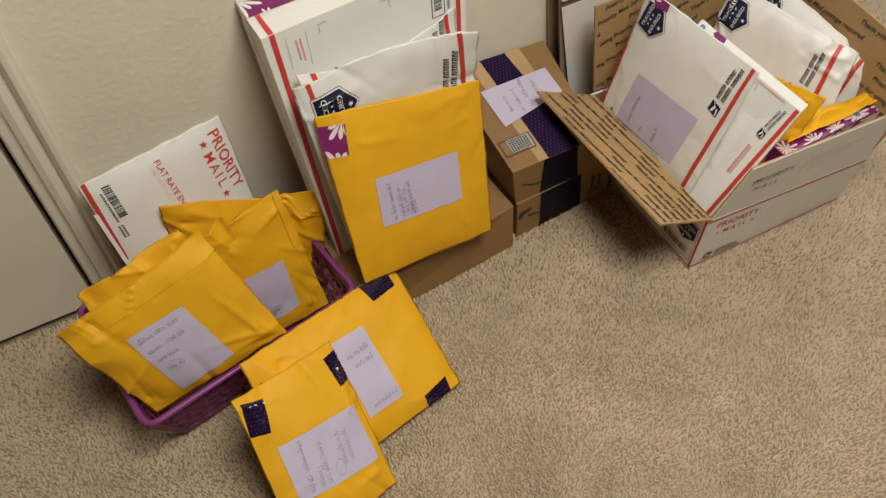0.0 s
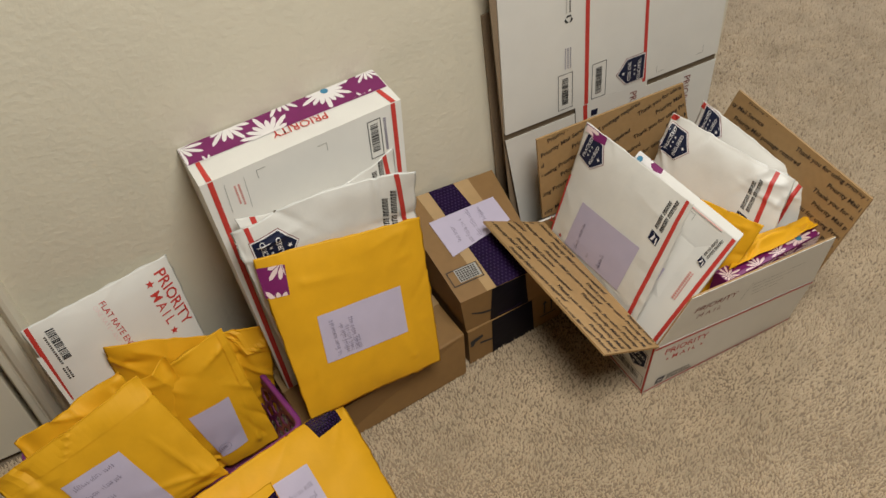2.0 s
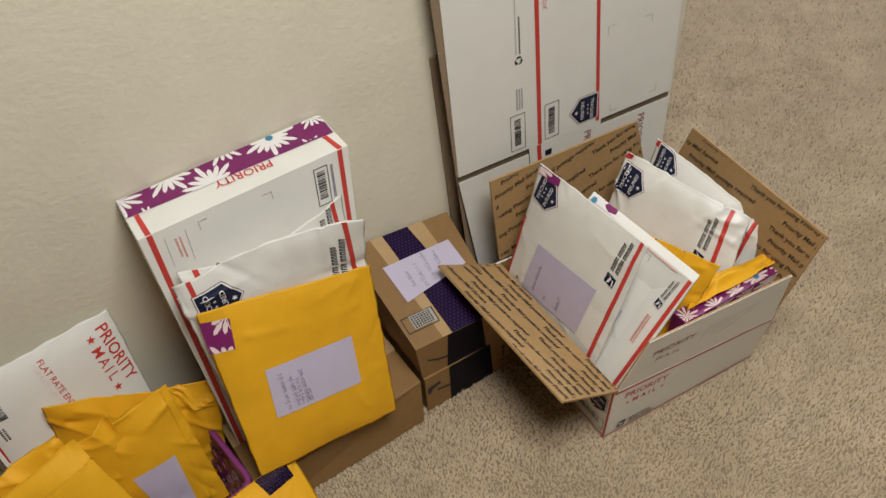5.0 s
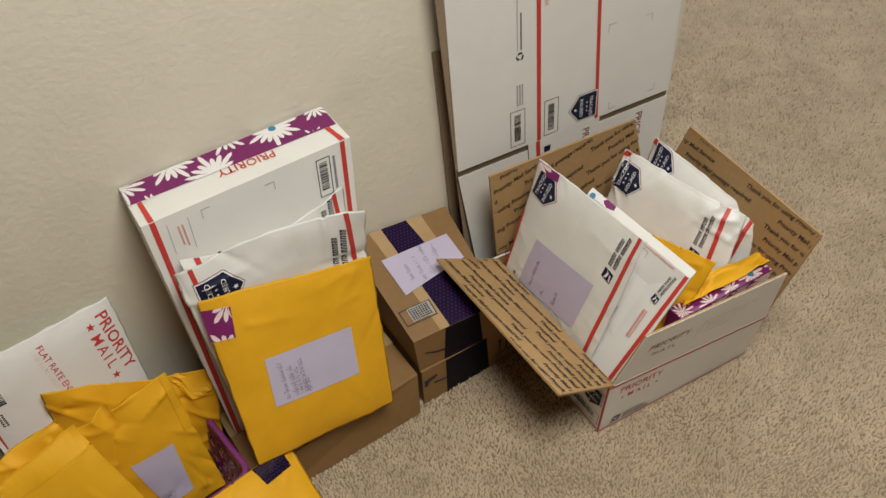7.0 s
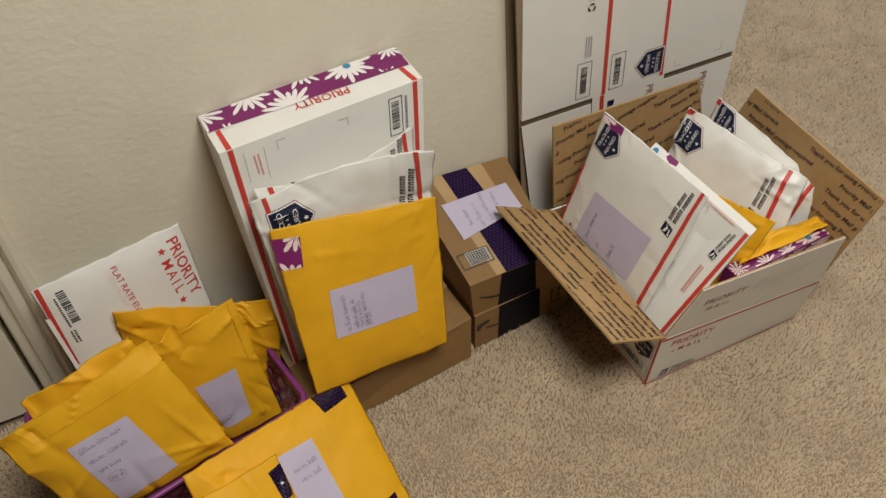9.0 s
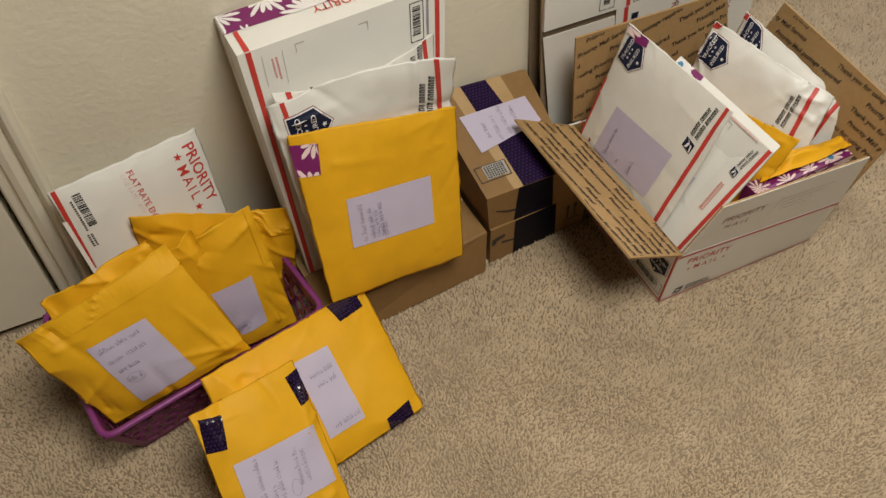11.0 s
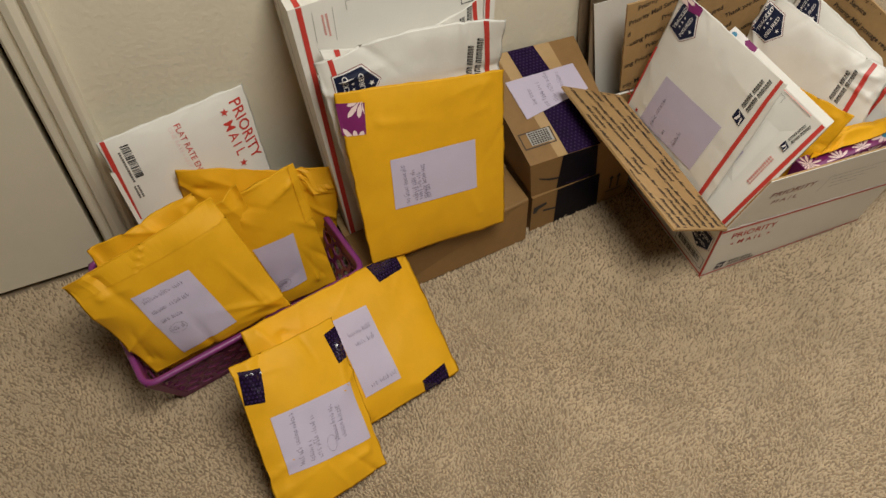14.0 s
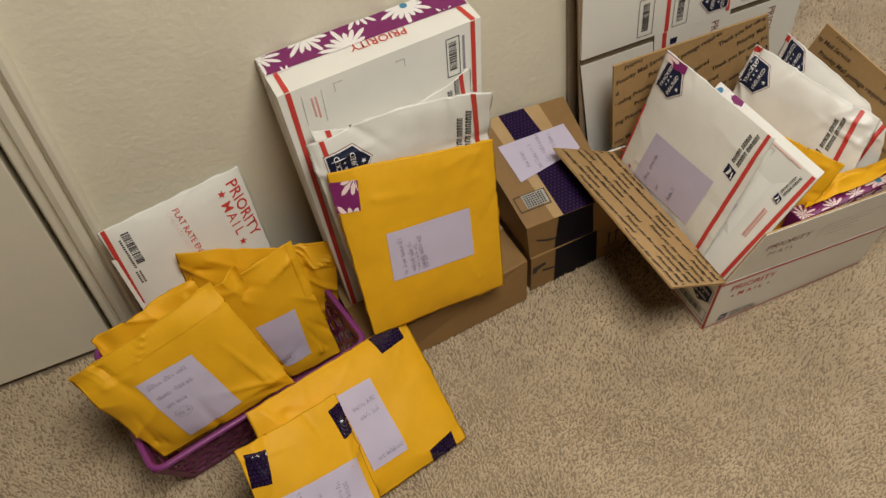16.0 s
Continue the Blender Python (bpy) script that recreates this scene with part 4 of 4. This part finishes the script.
# ---------------------------------------------------------------- stack of flattened cartons
def flattened_stack():
    top_z = 0.95
    k = 0
    for depth, lift, x_l, x_r, top in ((0.034, 0.0, 0.757, 1.19, 0.90), (0.026, 0.0, 0.752, 1.20, 0.93), (0.018, 0.0, 0.748, 1.195, 0.94), (0.010, 0.0, 0.744, 1.20, 0.95)):
        tb = thing("flattened_carton", (0.97, 1.11 + depth, 0), "flattened postal carton with brown corrugated edges in leaning stack", "carton", "flattened cartons")
        slab("board", (x_l - 0.050, 1.118 + depth * 0.8, top), (x_r - 0.004, 1.090 + depth * 0.8, top), (x_r, 1.078 + depth, 0.0), (x_l + 0.032, 1.100 + depth, 0.0), 0.0012, CORE, tb, "bare brown board face")
        slab("board", (x_l - 0.048, 1.1193 + depth * 0.8, top - 0.001), (x_r - 0.006, 1.0913 + depth * 0.8, top - 0.001), (x_r - 0.002, 1.0793 + depth, 0.0), (x_l + 0.034, 1.1013 + depth, 0.0), 0.0050, CORE if k % 2 else EDGE, tb, "brown corrugated core")
        k += 1
    # a smaller carton at the back
    tb = thing("flattened_carton", (0.93, 1.149, 0), "small brown flattened carton behind a stack of white ones", "carton", "flattened cartons")
    slab("board", (0.727, 1.151, 0.562), (1.10, 1.146, 0.58), (1.12, 1.140, 0.0), (0.768, 1.145, 0.0), 0.003, CORE, tb)
    # the front carton, with its slots and print
    t = thing("flattened_carton", (0.98, 1.10, 0), "white flattened postal carton with red stripes, in front of stack", "carton", "flattened cartons")
    def edge_l(z):
        return Vector((0.732 + (0.674 - z) * 0.049 if z > 0.336 else 0.7487 + (0.336 - z) * 0.150, 1.119 - (0.674 - z) * 0.028, z))
    def edge_r(z):
        return Vector((1.202 - max(0.0, z - 0.36) * 0.03, 1.087 - (0.45 - z) * 0.02, z + 0.0))
    lt, rt = edge_l(0.95), edge_r(0.95)
    a, b = edge_l(0.336), edge_r(0.360)
    upper, face = slab("upper_panel", lt, rt, b, a, 0.006, CARD, t)
    W = face.w
    g = Vector((0, 0, -0.0115))
    bl_, br_ = edge_l(0.0), edge_r(0.0)
    def across(p, q, s):
        return p * (1 - s) + q * s
    back = face.n * -0.0014
    down = Vector((0, 0, -0.0008))
    for s0, s1, drop in ((0.0, 0.315, 1.15), (0.316, 0.655, 0.02), (0.656, 1.0, 1.15)):
        corners = (across(a, b, s0) + g * drop, across(a, b, s1) + g * drop, across(bl_, br_, s1), across(bl_, br_, s0))
        slab("lower_flap", *corners, 0.0012, CARD, t)
        slab("flap_core", *[p + back + down for p in corners], 0.0045, EDGE, t, "brown corrugated core")
    deep = face.n * -0.0045
    lift = Vector((0, 0, 0.014))
    slab("slot_edge", a + deep + lift, across(a, b, 0.33) + deep + lift, across(a, b, 0.33) + deep - lift * 2, a + deep - lift * 2, 0.001, EDGE, t, "brown corrugated edge in a slot")
    slab("slot_edge", across(a, b, 0.64) + deep + lift, b + deep + lift, b + deep - lift * 2, across(a, b, 0.64) + deep - lift * 2, 0.001, EDGE, t, "brown corrugated edge in a slot")
    H = face.h
    # stripes, measured from the lower edge of the upper panel
    def sx(x_top, x_low, w):
        return quad_cells((x_top, H - 0.58), (x_top + w, H - 0.58), (x_low + w, H - 0.001), (x_low, H - 0.001), 8)
    paste("stripe", face, sx(0.157, 0.164, 0.0080), RED, t, "red printed stripe")
    paste("stripe", face, sx(0.266, 0.290, 0.0070), RED, t, "red printed stripe")
    low = Sheet(a, b, br_, bl_)
    paste("stripe", low, quad_cells((0.1505, 0.0005), (0.1585, 0.0005), (0.158, 0.08), (0.150, 0.08)), RED, t, "red printed stripe")
    for u, v, seed in ((0.1085, H - 0.083, 5), (0.1785, H - 0.081, 6)):
        paste("barcode_frame", face, outline(u, v, 0.030, 0.075, 0.0010), BLACK, t)
        tagged(paste("barcode", face, barcode(u + 0.008, v + 0.010, 0.013, 0.056, seed, True), BLACK, t), kind="stuff")
    shield(face, 0.266, H - 0.038, 0.052, 90, t)
    tagged(paste("small_print", face, [[(0.122 + 0.005 * q, H - 0.133 + k * 0.0042), (0.1245 + 0.005 * q, H - 0.133 + k * 0.0042), (0.1245 + 0.005 * q, H - 0.1305 + k * 0.0042), (0.122 + 0.005 * q, H - 0.1305 + k * 0.0042)] for k in range(10) for q in range(3)], INK, t), kind="stuff")
    for u, w, mat, first in ((0.1235, 0.0022, GREY, 0), (0.1300, 0.0030, PRINT, 13)):
        tagged(paste("small_print", face, [[(u, H - 0.325 + k * 0.0045), (u + w, H - 0.325 + k * 0.0045), (u + w, H - 0.3222 + k * 0.0045), (u, H - 0.3222 + k * 0.0045)] for k in range(first, 28)], mat, t), kind="stuff")
    loop = []
    for q in range(3):
        for pts in ([(-0.0035, -0.0075), (0.0035, -0.0075), (0.0058, -0.003), (0.0035, -0.0042), (-0.0015, -0.0042)], [(0.006, -0.002), (0.0078, 0.0015), (0.0045, 0.0015), (0.0038, -0.001)]):
            loop.append(turn(0.129, H - 0.188, 120 * q, pts))
    paste("recycling_mark", face, loop, BLACK, t, "black recycling symbol")
    for u, v, d in ((0.320, H - 0.010, 270), (0.424, H - 0.016, 180), (0.306, H - 0.191, 0), (0.399, H - 0.185, 90)):
        paste("corner_mark", face, [turn(u, v, d, [(0, 0), (0.016, 0), (0.016, 0.001), (0.001, 0.001), (0.001, 0.016), (0, 0.016)])], GREY, t)
    paste("lettering", face, letters("PRIORITY", 0.250, H - 0.40, 0.022, 90, 0.012), RED, t, "red capital lettering")
    paste("lettering", face, letters("FLAT RATE BOX", 0.1755, H - 0.350, 0.0118, 90, 0.0), PINKRED, t, "thin red lettering")
    paste("lettering", low, letters("PRIORITY", 0.3615, 0.024, 0.0205, 90, 0.0), FADED, t, "dull red capital lettering")
    paste("lettering", low, letters("PR", 0.246, 0.012, 0.0205, 90, 0.0), FADED, t, "dull red capital lettering")
    paste("emblem", low, [[(0.1660, 0.019), (0.1800, 0.019), (0.1780, 0.032), (0.1660, 0.032)]], NAVY, t)


flattened_stack()


# ---------------------------------------------------------------- open carton with mailers
def flap_print(sh, parent, size, gap, deg, seed, margin=0.004, bold=0.016):
    """Rows of slanted brown print that cover the inside of a flap."""
    phrases = ("Priority Mail postage required", "Thank you for using Priority Mail Service")
    rng = random.Random(seed)
    polys, row = [], 0
    c, s = math.cos(radians(deg)), math.sin(radians(deg))
    span = sh.w + sh.h
    v = -span
    while v < span:
        u = -span - rng.uniform(0, 0.1)
        while u < span:
            text = phrases[row % 2]
            length = len(text) * size * 0.50
            for p in letters(text, sh.w / 2 + u * c - v * s, sh.h / 2 + u * s + v * c, size, deg, bold, 0.2):
                p = clip(p, margin, sh.w - margin, margin, sh.h - margin)
                if p:
                    polys.append(p)
            u += length + size * 1.8
        v += gap
        row += 1
    tagged(paste("lettering", sh, polys, PRINT, parent, "rows of small dark brown lettering"), kind="stuff")


def open_carton():
    t = thing("open_postal_carton", (0.97, 0.87, 0), "open white postal carton with kraft flaps, full of mailers", "box")
    z = 0.143
    A, B, C, D = Vector((0.794, 0.712, 0)), Vector((1.133, 0.708, 0)), Vector((1.158, 1.045, 0)), Vector((0.790, 1.048, 0))
    a, b, c, d = Vector((0.794, 0.704, z)), Vector((1.134, 0.690, z - 0.012)), Vector((1.160, 1.046, z)), Vector((0.785, 1.048, z + 0.012))
    up = Vector((0, 0, 0.004))
    hexa("bottom", [A, B, C, D, A + up, B + up, C + up, D + up], KRAFT, t, "", 0.001)
    _, front = slab("front_panel", a, b, B, A, 0.004, CARD, t)
    _, left = slab("side_panel", d, a, A, D, 0.004, CARD, t)
    slab("side_panel", b, c, C, B, 0.004, CARD, t)
    slab("back_panel", c, d, D, C, 0.004, CARD, t)
    for name, p, q, r, s in (("front_lining", b, a, A, B), ("side_lining", a, d, D, A), ("side_lining", c, b, B, C), ("back_lining", d, c, C, D)):
        sh = Sheet(p, q, r, s)
        f = [Vector(x) + sh.n * 0.0045 for x in (p, q, r, s)]
        finish(name, f, [[0, 1, 2, 3]], KRAFT, t, "plain kraft inside", False)
    # red lines and print on the outside
    W, H = front.w, front.h
    paste("stripe", front, rect(0.0, 0.001, W, 0.0045, 0, 0.03), RED, t, "thin red line")
    paste("stripe", front, rect(0.0, H - 0.010, W, 0.0035, 0, 0.03), RED, t, "thin red line")
    paste("lettering", front, letters("PRIORITY", 0.024, 0.031, 0.0215, 2, 0.004), RED, t, "red capital lettering")
    paste("lettering", front, letters("M A I L", 0.044, 0.054, 0.0170, 2, 0.004), RED, t, "red capital lettering")
    for u, v in ((0.034, 0.049), (0.108, 0.051)):
        paste("star", front, [star(u, v, 0.004)], RED, t)
    carrier_mark(front, 0.026, 0.114, 0.0175, 2, t)
    W, H = left.w, left.h
    paste("stripe", left, rect(0.0, H - 0.010, W, 0.0035, 0, 0.03), RED, t, "thin red line")
    paste("stripe", left, rect(W - 0.0045, 0.0, 0.004, H, 0, 0.03), RED, t, "thin red line")
    shield(left, W - 0.036, 0.058, 0.050, 0, t)
    paste("barcode_frame", left, outline(W - 0.088, 0.100, 0.080, 0.030, 0.001), BLACK, t)
    tagged(paste("barcode", left, barcode(W - 0.082, 0.105, 0.066, 0.017, 8), BLACK, t), kind="stuff")
    # flaps
    o = Vector
    _, lf = slab("flap", o((0.658, 1.034, 0.233)), d + o((0.006, -0.010, 0.0045)), a + o((0.006, -0.002, 0.0055)), o((0.684, 0.702, 0.206)), 0.004, KRAFT, t, "kraft inner side of a carton flap")
    flap_print(lf, t, 0.0118, 0.0178, 84, 1, 0.003, 0.03)
    _, kf = slab("flap", o((0.7792, 1.0559, 0.350)), o((1.1010, 1.057, 0.3456)), c + o((-0.004, 0, 0.003)), d + o((0.01, 0, 0.003)), 0.004, KRAFT, t, "kraft inner side of a carton flap")
    flap_print(kf, t, 0.0138, 0.0235, -15, 2)
    _, rf = slab("flap", o((1.1709, 0.986, 0.347)), o((1.1709, 0.6697, 0.3282)), b + o((0.002, 0.004, 0.003)), c + o((0.0, -0.006, 0.003)), 0.004, KRAFT, t, "kraft inner side of a carton flap")
    flap_print(rf, t, 0.0138, 0.0240, -5, 3)
    p0, p1, p2, p3 = o((0.830, 0.685, 0.270)), o((1.122, 0.674, 0.262)), b + o((0, 0, 0.002)), a + o((0.004, 0, 0.002))
    _, ff = slab("flap", p0, p1, p2, p3, 0.001, CARD, t, "white outer side of a carton flap")
    slab("flap_lining", *[p - ff.n * 0.0012 for p in (p0, p1, p2, p3)], 0.0028, KRAFT, t, "kraft inner side of a carton flap")
    W, H = ff.w, ff.h
    paste("lettering", ff, letters("PRIORITY", 0.032, 0.056, 0.0205, 0, 0.0), FADED, t, "faint red capital lettering")
    paste("lettering", ff, letters("M A I L", 0.048, 0.079, 0.0165, 0, 0.0), FADED, t, "faint red capital lettering")
    rng = random.Random(17)
    rows = []
    for k in range(4):
        u = 0.150 + 0.003 * k
        while u < 0.260 - 0.018 * k:
            w = rng.uniform(0.003, 0.010)
            rows.append([(u, 0.042 + 0.011 * k), (u + w, 0.042 + 0.011 * k), (u + w, 0.0434 + 0.011 * k), (u, 0.0434 + 0.011 * k)])
            u += w + 0.0016
    tagged(paste("small_print", ff, rows, GREY, t), kind="stuff")
    rule = [[(0.146, 0.036), (0.147, 0.036), (0.139, 0.082), (0.138, 0.082)]]
    paste("rule", ff, rule, GREY, t)
    return t


open_carton()

# white mailers and boxes standing in the open carton
sh = Sheet((0.8601, 1.0228, 0.379), (0.887, 0.7749, 0.3721), (0.8035, 0.7710, 0.124), (0.790, 1.020, 0.122), 0.007, 0.0013, 51.0)
t = mailer("poly_mailer", sh, WHITE, "white postal mailer with lilac label in an open carton", group="mailers in the carton")
W, H = sh.w, sh.h
paste("stripe", sh, quad_cells((0.2350, 0.002), (0.2415, 0.002), (0.2345, H - 0.003), (0.2265, H - 0.003), 20), RED, t, "red printed stripe")
paste("stripe", sh, quad_cells((0.000, 0.110), (0.004, 0.106), (0.004, H), (0.000, H), 8), RED, t, "thin red line")
shield(sh, 0.0335, 0.0400, 0.0500, -82, t)
paste("lettering", sh, letters("Y", 0.0030, 0.2215, 0.020, -88, 0.006), RED, t, "red letter")
paste("star", sh, [star(0.0270, 0.2265, 0.0050, -88)], RED, t)
paste("flower_corner", sh, quad_cells((0.001, 0.001), (0.052, 0.001), (0.0545, 0.0140), (0.0260, 0.0190)), MAROON, t, "maroon printed corner", 0.0024)
paste("daisy", sh, daisy(0.004, 0.000, 0.036, 12, (0.006, 0.050, 0.002, 0.014), 10, 0.16, 0.12), PINKPETAL, t, "", 0.0030)
address_label(sh, ((0.0540, 0.1315), (0.1985, 0.1255), (0.1900, 0.2280), (0.0440, 0.2325)), t, ((0.070, 0.222), [(0, 0, 0.062), (0.004, 0.03, 0.012), (0.004, 0.062, 0.03)]), -88, 12)
carrier_mark(sh, 0.2130, 0.1000, 0.0195, -86, t)

# slim white carton beside it
t = thing("slim_postal_carton", (0.87, 0.83, 0.06), "slim white postal carton with red stripe, in an open carton", "box")
o = Vector
sh = Sheet(o((0.9001, 0.9389, 0.3425)), o((0.9330, 0.7135, 0.3185)), o((0.8124, 0.7172, 0.1167)), o((0.803, 0.949, 0.117)))
deep = o((0.013, 0.002, 0.008))
hexa("body", [sh.c[3], sh.c[2], sh.c[2] + deep, sh.c[3] + deep, sh.c[0], sh.c[1], sh.c[1] + deep, sh.c[0] + deep], CARD, t, "", 0.0012)
W, H = sh.w, sh.h
paste("stripe", sh, quad_cells((0.2210, 0.001), (0.2280, 0.001), (0.2215, H), (0.2140, H), 8), RED, t, "red printed stripe")
carrier_mark(sh, 0.2020, 0.0700, 0.0125, -84, t)
paste("corner_mark", sh, [turn(0.1490, 0.0095, 90, [(0, 0), (0.012, 0), (0.012, 0.001), (0.001, 0.001), (0.001, 0.012), (0, 0.012)])], GREY, t)
tagged(paste("small_print", sh, [[(0.1960 + 0.006 * q, 0.092 + 0.0046 * k), (0.2005 + 0.006 * q - 0.002 * q, 0.092 + 0.0046 * k), (0.2005 + 0.006 * q - 0.002 * q, 0.0948 + 0.0046 * k), (0.1960 + 0.006 * q, 0.0948 + 0.0046 * k)] for k in range(13) for q in range(2)], PINKRED, t), kind="stuff")
paste("address_label", sh, quad_cells((0.050, 0.120), (0.158, 0.120), (0.158, 0.200), (0.050, 0.200)), PAPER, t, "pale lilac paper label")
back = [p_ + deep for p_ in sh.c]
top = Sheet(back[0], back[1], sh.c[1], sh.c[0])
paste("flower_band", top, quad_cells((0.001, 0.001), (0.060, 0.001), (0.060, top.h - 0.001), (0.001, top.h - 0.001)), PETAL, t)
paste("flower_patch", top, quad_cells((0.026, 0.001), (0.056, 0.001), (0.058, top.h - 0.006), (0.040, top.h - 0.001)), MAROON, t, "maroon printed patch", 0.001)
paste("daisy", top, daisy(0.012, 0.012, 0.034, 13, (0.002, 0.057, 0.001, top.h - 0.001), 4), PETAL, t, "", 0.0014)
paste("rule", top, quad_cells((0.062, 0.018), (top.w - 0.030, 0.018), (top.w - 0.030, 0.0193), (0.062, 0.0193), 6), PINKRED, t, "thin red line")
paste("daisy_centre", top, [disc(0.011, 0.012, 0.0055)], BLUE, t, "blue daisy centre", 0.0018)

# yellow mailer behind the slim carton
sh = Sheet((0.952, 0.967, 0.262), (1.0124, 0.7320, 0.2961), (0.910, 0.735, 0.090), (0.880, 0.960, 0.090), 0.010, 0.0040, 55.0)
mailer("bubble_mailer", sh, YELLOW, "yellow bubble mailer between white mailers in an open carton", group="mailers in the carton")

for corners, seed, badge, words in (
        (((1.037, 1.010, 0.3347), (1.1264, 0.7852, 0.3008), (1.0338, 0.7341, 0.0853), (0.960, 0.995, 0.085)), 52.0, (0.0290, 0.0440, 0.050), "crumpled white postal mailer with navy badge in an open carton"),
        (((1.1283, 1.0252, 0.3174), (1.180, 0.7685, 0.2627), (1.105, 0.7667, 0.0944), (1.045, 1.000, 0.085)), 53.0, (0.031, 0.027, 0.045), "white postal mailer with navy badge, rearmost in open carton")):
    sh = Sheet(*corners, 0.016, 0.0062, seed)
    t = mailer("poly_mailer", sh, WHITE, words, group="mailers in the carton")
    W, H = sh.w, sh.h
    shield(sh, badge[0], badge[1], badge[2], -86, t)
    paste("stripe", sh, quad_cells((0.004, 0.001), (0.018, 0.001), (0.012, 0.012), (0.000, 0.012)), RED, t, "red printed stripe")
    edge_u = 0.2210
    paste("stripe", sh, quad_cells((edge_u, 0.002), (edge_u + 0.008, 0.002), (edge_u + 0.006, 0.200), (edge_u - 0.002, 0.200), 40), RED, t, "red printed stripe", 0.0014)
    if seed == 52.0:
        carrier_mark(sh, 0.1960, 0.1130, 0.0200, -86, t)
    else:
        tagged(paste("bold_print", sh, [[(0.1960 + 0.006 * q, 0.010 + 0.0040 * k), (0.2005 + 0.006 * q, 0.010 + 0.0040 * k), (0.2005 + 0.006 * q, 0.0128 + 0.0040 * k), (0.1960 + 0.006 * q, 0.0128 + 0.0040 * k)] for k in range(6) for q in range(2)], BLACK, t, "bold black bars of print"), kind="stuff")

# flowered carton and a yellow mailer along the front of the open carton
t = thing("flowered_carton", (1.06, 0.74, 0.1), "maroon carton printed with pale daisies in an open carton", "box")
_, sh = slab("body", o((0.940, 0.716, 0.215)), o((1.186, 0.722, 0.213)), o((1.148, 0.716, 0.100)), o((0.930, 0.712, 0.100)), 0.030, MAROON, t)
lid = Sheet(sh.c[0] - sh.n * 0.030, sh.c[1] - sh.n * 0.030, sh.c[1], sh.c[0])
for u, v, r, k, s in ((0.012, 0.020, 0.026, 11, 0), (0.070, 0.030, 0.028, 12, 5), (0.120, 0.024, 0.026, 11, 3), (0.172, 0.018, 0.034, 14, 0), (0.228, 0.020, 0.028, 12, 4)):
    paste("daisy", lid, daisy(u, v, r, k, (0.001, lid.w - 0.001, 0.001, lid.h - 0.001), s), PINKPETAL, t, "pale pink printed daisy", 0.001)
    paste("daisy", sh, daisy(u + 0.01, 0.012, r, k, (0.001, sh.w - 0.001, 0.001, 0.10), s), PINKPETAL, t, "pale pink printed daisy", 0.001)
paste("daisy_centre", lid, [disc(0.172, 0.018, 0.006)], BLUE, t, "blue daisy centre", 0.0015)
sh = Sheet((1.005, 0.768, 0.224), (1.198, 0.762, 0.216), (1.1949, 0.7322, 0.2188), (0.952, 0.730, 0.222), 0.007, 0.0046, 56.0, bumps=((0.30, 0.4, 0.22, 0.008), (0.75, 0.5, 0.16, -0.004)))
mailer("bubble_mailer", sh, YELLOW, "yellow bubble mailer on a flowered carton in open carton", group="mailers in the carton")
